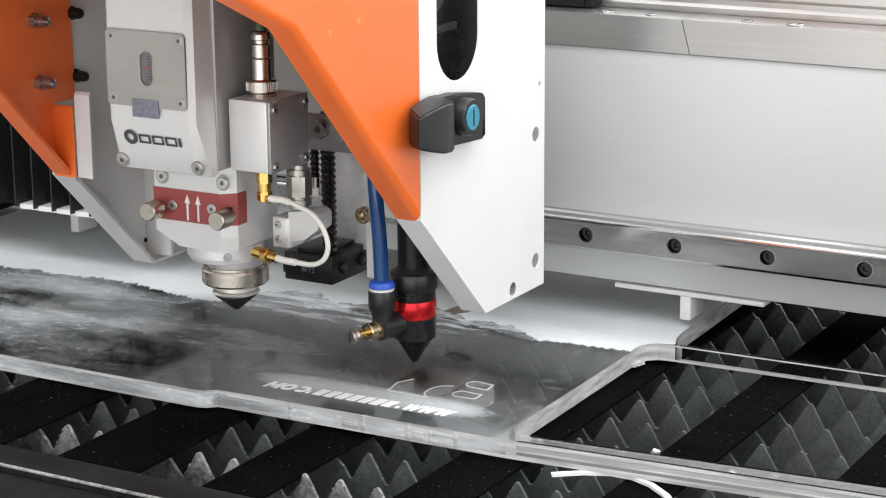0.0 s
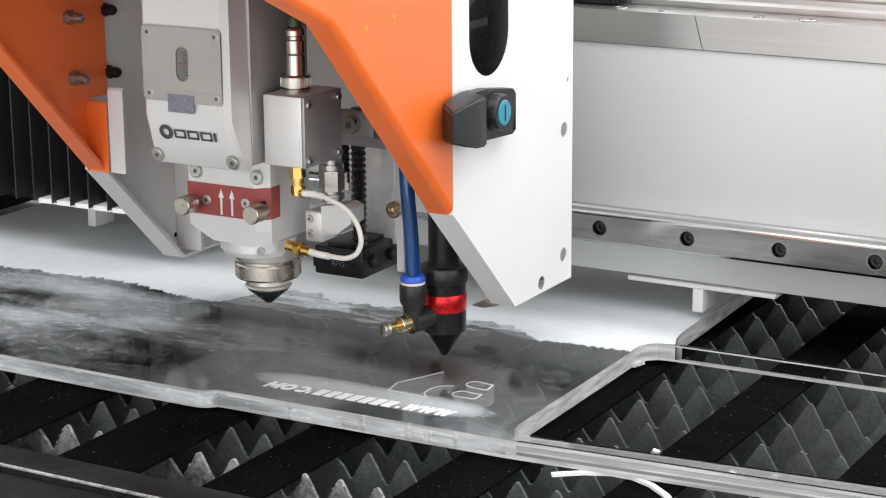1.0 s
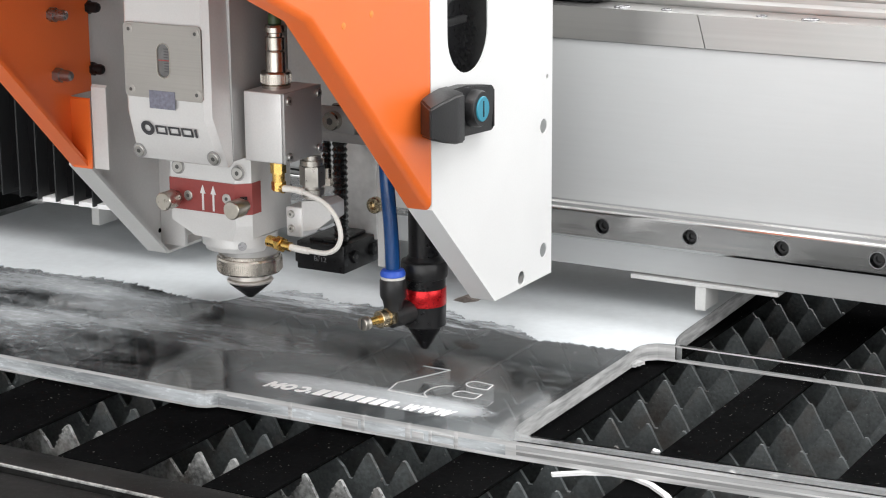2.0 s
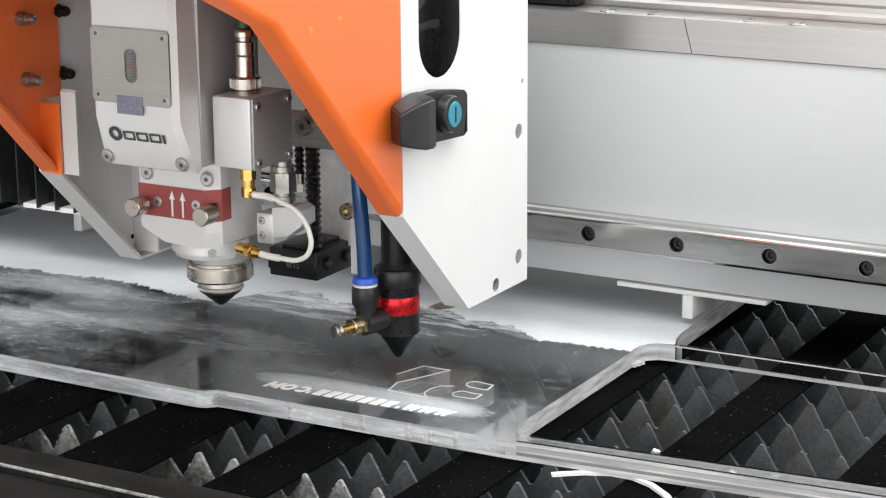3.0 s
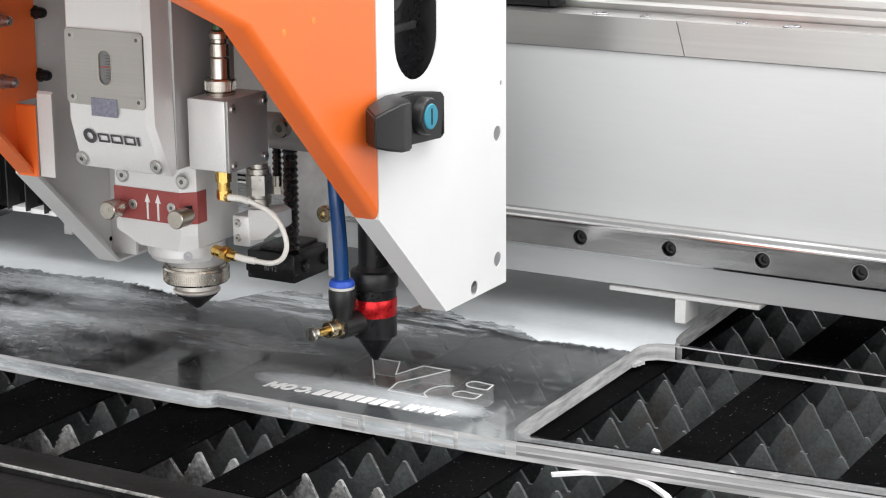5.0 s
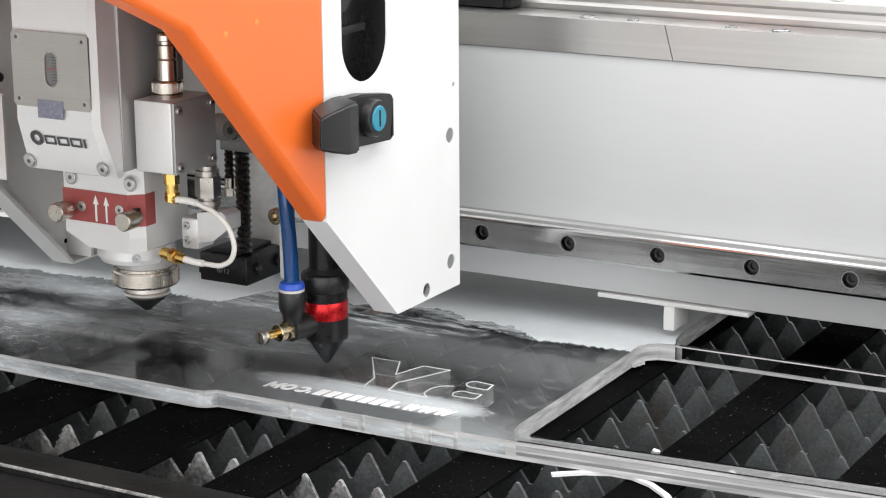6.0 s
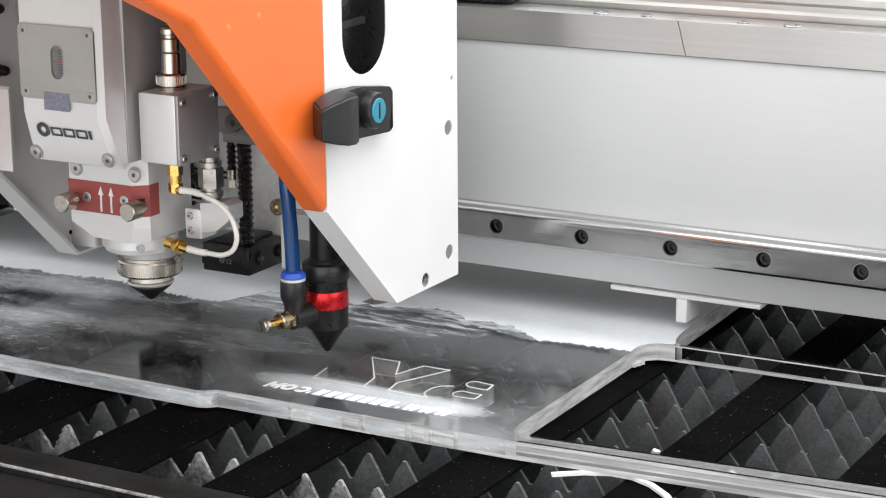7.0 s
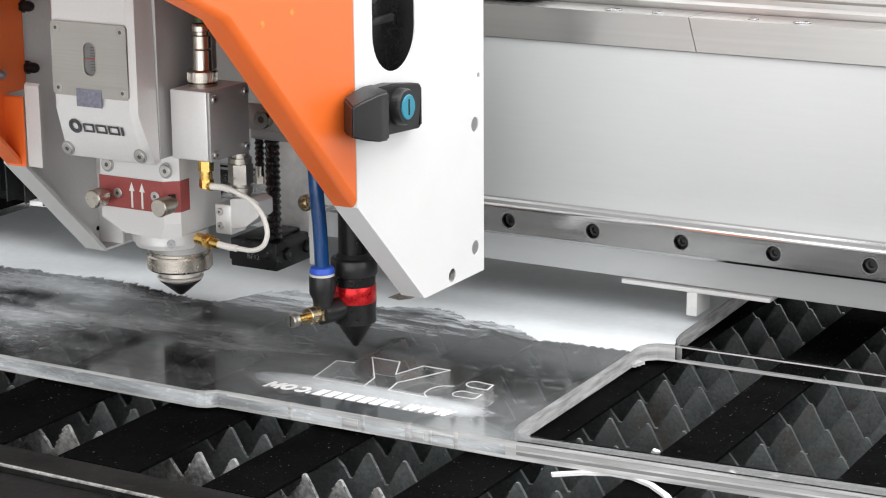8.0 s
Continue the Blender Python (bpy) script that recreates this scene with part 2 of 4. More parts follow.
def under_dust_and_mirror(n, k, co):
    base = ranged(n, k, wiped(n, k, co, 60, 0.3, 12), 0.5, 0.75, 0.0, 0.02)
    # the top halo's reflection in the bottom face, put in as white
    halo = patch(n, k, co, 0.008, -0.044, 0.085, 0.028, 0.5, 0.0, 2)
    return summed(n, k, [base, halo])


def residue_dust(n, k, co):
    flow = ranged(n, k, wiped(n, k, co, 70, 0.35, 14, 6, 0.6), 0.42, 0.6, 0.12, 0.62)
    crumbs = ranged(n, k, wiped(n, k, co, 260, 0.5, -10, 4), 0.56, 0.66, 0.0, 0.3)
    return summed(n, k, [flow, crumbs])


def edge_frost(n, k, co):
    streaks = ranged(n, k, wiped(n, k, co, 110, 0.14, 0, 6, 0.6), 0.38, 0.62, 0.36, 0.82)
    marks = ranged(n, k, wiped(n, k, co, 420, 0.3, 0, 3), 0.56, 0.7, 0.0, 0.25)
    return summed(n, k, [streaks, marks])


def see_through(name, colour, white, amount):
    m, t, n, k, b = nodes_of(name)
    tr = n.new("ShaderNodeBsdfTransparent")
    tr.inputs[0].default_value = (*colour, 1)
    df = n.new("ShaderNodeBsdfDiffuse")
    df.inputs[0].default_value = (white, white, white, 1)
    mx = n.new("ShaderNodeMixShader")
    mx.inputs[0].default_value = amount
    k.new(tr.outputs[0], mx.inputs[1])
    k.new(df.outputs[0], mx.inputs[2])
    k.new(mx.outputs[0], n["Material Output"].inputs[0])
    return m


M_ACRYLIC = dusty("dusty_clear_acrylic", (0.8, 0.82, 0.82), True, top_whitening)
M_EDGE = acrylic_edge()
M_UNDER = dusty("dusty_underside_with_mirror_halo", (0.9, 0.91, 0.91), False, under_dust_and_mirror)
M_RESIDUE = dusty("smeared_film_residue", (1, 1, 1), False, residue_dust)
M_CLEAR = see_through("clear_polished_edge", (0.88, 0.89, 0.89), 0.5, 0.004)
M_STREAK = see_through("streaked_edge", (0.9, 0.9, 0.9), 0.82, 0.28)
M_HALF = dusty("half_frosted_edge", (0.85, 0.86, 0.86), False, edge_frost)
M_KERFWALL = see_through("kerf_wall", (1, 1, 1), 0.85, 0.17)
M_KERF = see_through("kerf_rim", (1, 1, 1), 0.9, 0.62)
M_LETTER = surface("frosted_engraving_and_edge_light", (0.95, 0.95, 0.95), 0.6, 0.0, 0.02, 900)



# ---------------------------------------------------------------- mesh helpers, lengths in mm
def box(bm, x0, x1, y0, y1, z0, z1, bevel=0.6, seg=2, mat=0):
    r = bmesh.ops.create_cube(bm, size=1)
    vs = r["verts"]
    bmesh.ops.scale(bm, vec=(abs(x1 - x0), abs(y1 - y0), abs(z1 - z0)), verts=vs)
    bmesh.ops.translate(bm, vec=((x0 + x1) / 2, (y0 + y1) / 2, (z0 + z1) / 2), verts=vs)
    es = list({e for v in vs for e in v.link_edges})
    fs = list({f for v in vs for f in v.link_faces})
    for fc in fs:
        fc.material_index = mat
    if bevel:
        bmesh.ops.bevel(bm, geom=es, offset=bevel, segments=seg, profile=0.5, affect="EDGES", clamp_overlap=True)


def rod(bm, a, b, r0, r1=None, seg=24, caps=True, mat=0):
    """A straight round bar, or a cone, from a to b."""
    a, b = Vector(a), Vector(b)
    r1 = r0 if r1 is None else r1
    d = b - a
    m = Matrix.Translation((a + b) / 2) @ d.to_track_quat("Z", "Y").to_matrix().to_4x4()
    made = bmesh.ops.create_cone(bm, cap_ends=caps, segments=seg, radius1=r0, radius2=r1, depth=d.length, matrix=m)
    for fc in {f for v in made["verts"] for f in v.link_faces}:
        fc.material_index = mat


def lathe(bm, profile, at, axis=(0, 0, 1), seg=40):
    """Turns (radius, height) steps round an axis."""
    q = Vector(axis).to_track_quat("Z", "Y").to_matrix()
    rings = []
    for r, h in profile:
        rings.append([bm.verts.new(Vector(at) + q @ Vector((r * math.cos(2 * math.pi * i / seg), r * math.sin(2 * math.pi * i / seg), h)))
                      for i in range(seg)])
    for lo, hi in zip(rings, rings[1:]):
        for i in range(seg):
            j = (i + 1) % seg
            bm.faces.new((lo[i], lo[j], hi[j], hi[i]))
    bm.faces.new(list(reversed(rings[0])))
    bm.faces.new(rings[-1])


def circle2(cx, cy, r, seg=20):
    return [(cx + r * math.cos(2 * math.pi * i / seg), cy + r * math.sin(2 * math.pi * i / seg)) for i in range(seg)]


def prism(bm, outline, lo, hi, axis="x", holes=(), bevel=0.0):
    """A flat plate: an outline with holes in the plane across the axis, from lo to hi along it."""
    def place(p, c):
        return {"x": (c, p[0], p[1]), "y": (p[0], c, p[1]), "z": (p[0], p[1], c)}[axis]
    loops = [outline, *holes]
    ends = []
    for c in (lo, hi):
        edges, rows = [], []
        for lp in loops:
            vs = [bm.verts.new(place(p, c)) for p in lp]
            rows.append(vs)
            edges += [bm.edges.new((vs[i], vs[(i + 1) % len(vs)])) for i in range(len(vs))]
        bmesh.ops.triangle_fill(bm, use_beauty=True, use_dissolve=False, edges=edges)
        ends.append(rows)
    for lo_row, hi_row in zip(*ends):
        for i in range(len(lo_row)):
            j = (i + 1) % len(lo_row)
            bm.faces.new((lo_row[i], lo_row[j], hi_row[j], hi_row[i]))
    bmesh.ops.recalc_face_normals(bm, faces=bm.faces)


def hexagon(bm, a, b, r):
    rod(bm, a, b, r, r, 6)


def part(name, bm, material, parent=None, label="", smooth=30):
    """Links a bmesh, built in mm, as one mesh object under a thing or part."""
    bmesh.ops.scale(bm, vec=(MM, MM, MM), verts=bm.verts)
    bmesh.ops.recalc_face_normals(bm, faces=bm.faces)
    me = bpy.data.meshes.new(name)
    bm.to_mesh(me)
    bm.free()
    for m in material if isinstance(material, (list, tuple)) else [material]:
        me.materials.append(m)
    if smooth:
        me.polygons.foreach_set("use_smooth", [True] * len(me.polygons))
        me.set_sharp_from_angle(angle=radians(smooth))
    ob = new(name, me)
    if parent:
        ob.parent = parent
    if label:
        ob["label"] = label
    return ob


def thing(name, label, category, group="", at=(0, 0, 0)):
    ob = new(name)
    ob.empty_display_size = 0.02
    ob.matrix_world = Matrix.Translation(Vector(at) * MM)
    return tagged(ob, label, category, group)


def tube(name, pts, r, material, parent, label="", res=6):
    cu = bpy.data.curves.new(name, "CURVE")
    cu.dimensions, cu.bevel_depth, cu.bevel_resolution, cu.use_fill_caps = "3D", r * MM, res, True
    sp = cu.splines.new("BEZIER")
    sp.bezier_points.add(len(pts) - 1)
    for bp, p in zip(sp.bezier_points, pts):
        bp.co = Vector(p) * MM
        bp.handle_left_type = bp.handle_right_type = "AUTO"
    cu.materials.append(material)
    tmp = bpy.data.objects.new(name + "_curve", cu)
    me = bpy.data.meshes.new_from_object(tmp)
    bpy.data.objects.remove(tmp)
    me.polygons.foreach_set("use_smooth", [True] * len(me.polygons))
    ob = new(name, me)
    ob.parent = parent
    if label:
        ob["label"] = label
    return ob


def socket_screw(name, at, axis, r, parent, material=None, h=2.2):
    """A cap screw; a flat dark hexagon gives the shade of its socket."""
    r *= 0.88
    bm = bmesh.new()
    lathe(bm, [(r, 0), (r, h * 0.75), (r * 0.9, h), (r * 0.46, h)], at, axis, 18)
    d = Vector(axis).normalized()
    rod(bm, Vector(at) + d * (h - 0.2), Vector(at) + d * (h + 0.03), r * 0.4, r * 0.4, 6, mat=1)
    return part(name, bm, [material or M_SCREW, M_SOCKET], parent, smooth=20)


def print_on(name, words, at, size, material, parent):
    """Flat lettering on a face that looks along -y."""
    cu = bpy.data.curves.new(name, "FONT")
    cu.body, cu.size, cu.extrude = words, size * MM, 0.0001
    tmp = bpy.data.objects.new(name, cu)
    me = bpy.data.meshes.new_from_object(tmp)
    bpy.data.objects.remove(tmp)
    bpy.data.curves.remove(cu)
    me.materials.clear()
    me.materials.append(material)
    ob = new(name, me)
    ob.parent = parent
    ob.matrix_local = pose(at[0] * MM, at[1] * MM, at[2] * MM, 90, 0, 0)
    return ob


# ---------------------------------------------------------------- room
def room():
    bm = bmesh.new()
    box(bm, -5000, 5000, -5000, 5000, -900, -850, 0)
    tagged(part("floor", bm, M_FLOOR), "smooth grey painted workshop floor", "floor", kind="structure")
    bm = bmesh.new()
    box(bm, -5000, 5000, -5000, 5000, 2200, 2260, 0)
    tagged(part("ceiling", bm, M_WALL), "plain white ceiling", "ceiling", kind="structure")
    for nm, b in (("wall_north", (-5000, 5000, 4000, 4100)), ("wall_west", (-4100, -4000, -4000, 4000))):
        bm = bmesh.new()
        box(bm, *b, -850, 2200, 0)
        tagged(part(nm, bm, M_WALL), "plain white painted wall", "wall", kind="structure")
    # east and south walls, with openings made up for the added side lamps
    bm = bmesh.new()
    prism(bm, [(-4000, -850), (4000, -850), (4000, 2200), (-4000, 2200)], 4000, 4100, "x",
          [[(-2200, 100), (600, 100), (600, 2000), (-2200, 2000)]])
    south = bmesh.new()
    prism(south, [(-5000, -850), (5000, -850), (5000, 2200), (-5000, 2200)], -4100, -4000, "y",
          [[(-1100, -500), (3300, -500), (3300, 1600), (-1100, 1600)]])
    tagged(part("wall_south", south, M_WALL, smooth=0), "white wall with an added opening behind an unseen lamp", "wall", kind="structure")
    tagged(part("wall_east", bm, M_WALL, smooth=0), "white wall with an added opening behind an unseen lamp", "wall", kind="structure")


# ---------------------------------------------------------------- cutting bed
BARS = ((-496, -448), (-403, -352), (-309, -255), (-214.6, -158.3), (-119.7, -68.5), (-27.5, 8), (65, 100.5), (155.6, 185), (249, 280), (342, 374), (435, 466))


def cutting_bed():
    bed = thing("cutting_bed", "black steel machine bed with frame bars and tray", "machine bed")
    bm = bmesh.new()
    box(bm, -900, 900, -260, 900, -850, -150, 0)
    part("tray", bm, M_TRAY, bed)
    for x0, x1 in BARS:
        bm = bmesh.new()
        box(bm, x0, x1, -164, 880, -15, -13, 0.4)
        part("cross_bar", bm, M_BAR, bed)
    bm = bmesh.new()
    box(bm, -900, 900, 880, 900, -150, 40, 1.2)
    part("rear_panel", bm, M_BAR, bed)
    for x in (-900, 880):
        bm = bmesh.new()
        box(bm, x, x + 20, -260, 879, -150, 40, 1.2)
        part("side_panel", bm, M_BAR, bed)
    bm = bmesh.new()
    box(bm, -879, 879, -189, -165, -90, -12.5, 1.2)
    part("front_rail", bm, M_LEDGE, bed)
    bm = bmesh.new()
    box(bm, -879, 879, -189.6, -188.0, -13.6, -12.2, 0.3)
    part("worn_edge", bm, M_WORN, bed, "bare worn steel edge")
    bm = bmesh.new()
    box(bm, -879, 879, -260, -190, -120, -16, 1.5)
    part("front_ledge", bm, M_LEDGE, bed)
    return bed


def slat_mesh(lumps, shift):
    """A steel slat with a saw-toothed upper edge of blunt teeth, 21.9 mm apart."""
    bm = bmesh.new()
    pitch, top, low, tips = 21.93, -12.0, -27.5, range(-26, 16)
    teeth = []
    for i in tips:
        c = 110.6 + pitch * i + shift
        j = random.uniform(-0.5, 0.5)
        h = random.uniform(-0.7, 0.2)
        teeth += [(c - pitch / 2 + 1.0, low), (c - 1.7 + j, top - 1.5 + h), (c - 0.8 + j, top - 0.3 + h), (c + 0.7 + j, top - 0.2 + h), (c + 1.7 + j, top - 1.5 + h),
                  (c + pitch / 2 - 1.0, low)]
    # cut down to a notch where a bar lies across
    line = []
    for (xa, za), (xb, zb) in zip(teeth, teeth[1:]):
        cuts = sorted([xa] + [e for x0, x1 in BARS for e in (x0 - 0.31, x0 - 0.3, x1 + 0.3, x1 + 0.31) if xa < e < xb])
        for x in cuts:
            z = za + (zb - za) * (x - xa) / (xb - xa)
            line.append((x, min(z, -17.5) if any(x0 - 0.305 < x < x1 + 0.305 for x0, x1 in BARS) else z))
    outline = line + [(line[-1][0], -110), (line[0][0], -110)]
    prism(bm, outline, -1.0, 1.0, "y")
    # lumps of dross along the flanks of the teeth
    for (xa, za), (xb, zb) in zip(line, line[1:]):
        for _ in range(lumps if abs(zb - za) > 5 else 0):
            k = random.uniform(0.05, 1) ** 0.8
            r = random.choice((0.35, 0.45, 0.6, 0.9))
            m = Matrix.Translation((xa + (xb - xa) * k, random.uniform(-1.0, 0.4), za + (zb - za) * k - 0.2)) @ Matrix.Diagonal((r, r, r * 1.6, 1))
            for v in bmesh.ops.create_icosphere(bm, subdivisions=1, radius=1, matrix=m)["verts"]:
                for fc in v.link_faces:
                    fc.material_index = 1
    return bm


# where each slat stands, and how far its teeth are shifted
SLAT_ROWS = ((-126, 8.3), (-86.4, 0.6), (-50, 0.2), (-14, -1.0), (25.2, -1.0), (61, 0.2), (98, -0.6)) + tuple((134.6 + 36.5 * i, 0.3) for i in range(11))


def slats():
    for i, (y, shift) in enumerate(SLAT_ROWS):
        bm = slat_mesh((8, 2, 1, 1, 0)[min(i, 4)], shift)
        bmesh.ops.translate(bm, vec=(0, y, 0), verts=bm.verts)
        ob = part("saw_tooth_slat", bm, [M_SLATDUST if i < 1 else M_SLAT, M_DROSS], smooth=0)
        tagged(ob, "dust-covered steel slat with blunt teeth behind the front rail" if i < 1 else "weathered grey steel slat with pointed teeth in the bed",
               "bed slat", "slats of the cutting bed")


# ---------------------------------------------------------------- acrylic sheet
def acrylic_sheet():
    """The clear sheet with its window cut-outs. Its sides are frosted; those of the narrow strips are clear between bright rims."""
    outline = [(-482, -74), (-96, -73.5), (-91, -72), (-86, -67.5), (-80, -67), (92, -64), (98, -63.6), (300, -48), (480, -30), (480, -17), (300, -35),
               (101, -52.5), (94, -52), (89, -48), (87.2, -40), (86.4, 85), (85.8, 110), (86.6, 117), (89, 122), (93.4, 125.8), (98, 127), (104, 127.3), (480, 137.6),
               (480, 140.4), (107, 130.2), (102.6, 132.4), (100, 138), (98.2, 147), (97.4, 155), (96.2, 202), (93, 300), (88, 700), (-482, 700)]
    bm = bmesh.new()
    for z, mat in ((0, 0), (-10, 2)):
        vs = [bm.verts.new((x, y, z)) for x, y in outline]
        es = [bm.edges.new((vs[i], vs[(i + 1) % len(vs)])) for i in range(len(vs))]
        for fc in bmesh.ops.triangle_fill(bm, use_beauty=True, edges=es)["geom"]:
            if isinstance(fc, bmesh.types.BMFace):
                fc.material_index = mat
    for i, (xa, ya) in enumerate(outline):
        xb, yb = outline[(i + 1) % len(outline)]
        mx, my = (xa + xb) / 2, (ya + yb) / 2
        strip = mx > 120 and my < 140
        # strip sides get white bands in place of edge light, clear between
        bands = ((0, -1.0, 1), (-1.0, -8.4, 3), (-8.4, -10, 1)) if strip else ((0, -10, 1),)
        if strip and my > 90:
            bands = ((0, -0.9, 1), (-0.9, -8.6, 3), (-8.6, -10, 1))
        if xb <= 92 and my < -60:
            bands = ((0, -2.8, 1), (-2.8, -8.2, 4), (-8.2, -10, 1)) if xa >= -80 else ((0, -1.8, 1), (-1.8, -8.6, 4), (-8.6, -10, 1))
        if strip and my < 0:
            bands = ((0, -2.0, 1), (-2.0, -4.6, 5), (-4.6, -5.6, 1), (-5.6, -7.4, 5), (-7.4, -10, 1))
        for z0, z1, mat in bands:
            fc = bm.faces.new([bm.verts.new(p) for p in ((xa, ya, z0), (xb, yb, z0), (xb, yb, z1), (xa, ya, z1))])
            fc.material_index = mat
    ob = part("acrylic_sheet", bm, [M_ACRYLIC, M_EDGE, M_UNDER, M_CLEAR, M_HALF, M_STREAK], smooth=0)
    tagged(ob, "thick clear acrylic sheet with frosted cut edges on the slats", "acrylic sheet")
    # strip rims, coloured white for the light the acrylic carries to its edge
    for wide, line in ((1.9, ((106, 128.9), (480, 139))), (1.5, ((101, -53.4), (300, -35.4), (480, -17.4))), (1.5, ((98, -62.8), (300, -47.6), (480, -29.6)))):
        bm = bmesh.new()
        for a, b in zip(line, line[1:]):
            d = (Vector(b) - Vector(a)).normalized()
            sx, sy = -d.y * wide / 2, d.x * wide / 2
            lo = [bm.verts.new((x, y, 0.03)) for x, y in ((a[0] - sx, a[1] - sy), (b[0] - sx, b[1] - sy), (b[0] + sx, b[1] + sy), (a[0] + sx, a[1] + sy))]
            bm.faces.new(lo)
        bmesh.ops.solidify(bm, geom=list(bm.faces), thickness=0.1)
        part("edge_light_rim", bm, M_LETTER, ob, smooth=0)
    # a chip of torn edge hanging in the corner of the cut-out
    bm = bmesh.new()
    prism(bm, [(86.2, 105.5), (88.4, 106.4), (87.8, 108.4), (89.6, 110.0), (89.2, 112.4), (90.6, 114), (86.0, 114)], -9.9, -8.0, "z")
    part("edge_chip", bm, M_EDGE, ob, "white chip of torn edge", 0)
    # frosted ticks where test cuts run out through the front edge
    for x0, x1, z0, z1 in ((-40, -37.5, -9.6, -0.4), (-6, 4, -8.6, -3.4), (6, 8, -9.6, -0.4), (33, 36, -9.6, -0.4), (37, 44, -8, -4), (47, 49, -9.4, -2),
                           (49, 62, -9.4, -7.8), (49, 62, -4.4, -3), (62, 64.5, -9.6, -1)):
        bm = bmesh.new()
        y = -67 + 3 * ((x0 + x1) / 2 + 80) / 172
        box(bm, x0, x1, y - 0.25, y + 3, z0, z1, 0.1)
        part("edge_cut", bm, M_EDGE, ob)


def film_front(x):
    knots = ((-900, 78), (-372, 81), (-330, 84), (-267, 88), (-225, 78), (-190, 77), (-173, 104), (-150, 108), (-126, 97), (-95, 112),
             (-52, 121), (-20, 108), (16, 99), (50, 102), (90, 104))
    for (xa, ya), (xb, yb) in zip(knots, knots[1:]):
        if xa <= x <= xb:
            k = (x - xa) / (xb - xa)
            return ya + (yb - ya) * k * k * (3 - 2 * k)
    return knots[-1][1]


def smeared(x):
    """How far the film has been scraped back from its old front edge, leaving residue."""
    w = 0
    for c, half, top in ((-140, 46, 17), (-62, 34, 9), (-6, 34, 13)):
        u = abs(x - c) / half
        w += top * (1 - u * u) * (1 + 0.7 * noise.noise((x * 0.09, 9.1, 0))) if u < 1 else 0
    return max(w, 0)


def protective_film():
    """White film with a torn front edge, lying on the sheet."""
    bm = bmesh.new()
    rows = []
    n = 2400
    for i in range(n + 1):
        x = -467 + (84 + 467) * i / n
        y = film_front(x) + 4 * noise.noise((x * 0.05, 1.3, 0)) + 3.0 * noise.noise((x * 0.25, 4.1, 0))
        y += smeared(x)
        y += 2.6 * max(-0.3, min(0.3, 2 * noise.noise((x * 0.45, 7.7, 0)))) + 1.6 * noise.noise((x * 1.6, 2.2, 0))
        rows.append([bm.verts.new((x, y, 0.05)), bm.verts.new((x, y, 0.4)), bm.verts.new((x, 690, 0.4))])
    for a, b in zip(rows, rows[1:]):
        for i in range(2):
            bm.faces.new((a[i], b[i], b[i + 1], a[i + 1]))
    ob = part("protective_film", bm, M_FILM, smooth=0)
    tagged(ob, "torn white protective film lying on the clear sheet", "film")
    bm = bmesh.new()
    prism(bm, [(82, 106), (86.0, 103), (85.5, 110), (86.3, 117.2), (88.7, 122.4), (93.2, 126.3), (98, 127.6), (102.8, 128.6), (102.2, 132), (99.6, 138),
               (97.8, 147), (97.0, 155), (95.8, 202), (92.6, 300), (87.6, 690), (82, 690)], 0.04, 0.36, "z")
    ob = part("film_flap", bm, M_FILM, smooth=0)
    tagged(ob, "white film strip along the cut edge of the sheet", "film")
    # half-transparent residue where the film was scraped back
    bm = bmesh.new()
    rows = []
    for i in range(901):
        x = -190 + 222 * i / 900
        w = smeared(x)
        y = film_front(x) + 4 * noise.noise((x * 0.05, 1.3, 0)) + 2.4 * noise.noise((x * 0.3, 3.3, 0)) + 1.2 * noise.noise((x * 1.1, 6.2, 0))
        rows.append([bm.verts.new((x, y - 0.12 * w, 0.02)), bm.verts.new((x, y - 0.12 * w, 0.045)), bm.verts.new((x, y + w + 4, 0.045))])
    for a, b in zip(rows, rows[1:]):
        for i in range(2):
            bm.faces.new((a[i], b[i], b[i + 1], a[i + 1]))
    ob = part("film_residue", bm, M_RESIDUE, smooth=0)
    tagged(ob, "smeared grey adhesive residue before the torn film", "residue")


def glyph(bm, kind, x, w, h=4.9):
    """One capital, seen in mirror writing, or a plain bar."""
    def at(u, v):
        return (x + u * w + v * 0.9, v * h)
    ring = [(math.cos(radians(a)), math.sin(radians(a))) for a in range(0, 360, 15)]
    if kind == "M":
        line = [(-1, -1), (-1, 1), (-0.5, 1), (0, 0.1), (0.5, 1), (1, 1), (1, -1), (0.55, -1), (0.55, 0.2), (0.15, -0.7), (-0.15, -0.7), (-0.55, 0.2), (-0.55, -1)]
    elif kind == "W":
        line = [(-1, 1), (-0.62, -1), (-0.22, -1), (0, 0.1), (0.22, -1), (0.62, -1), (1, 1), (0.62, 1), (0.42, -0.1), (0.2, 1), (-0.2, 1), (-0.42, -0.1), (-0.62, 1)]
    elif kind == "O":
        prism(bm, [at(u, v) for u, v in ring], 0.05, 0.3, "z", [[at(u * 0.5, v * 0.45) for u, v in ring]])
        return
    elif kind == "C":
        arc = [(math.cos(radians(a)), math.sin(radians(a))) for a in range(-140, 141, 14)]
        line = arc + [(u * 0.5, v * 0.45) for u, v in reversed(arc)]
    elif kind == ".":
        line = [(-0.45, -0.95), (0.45, -0.95), (0.45, -0.35), (-0.45, -0.35)]
    else:
        line = [(-1, -1), (1, -1), (1, 1), (-1, 1)]
    prism(bm, [at(u, v) for u, v in line], 0.05, 0.3, "z")


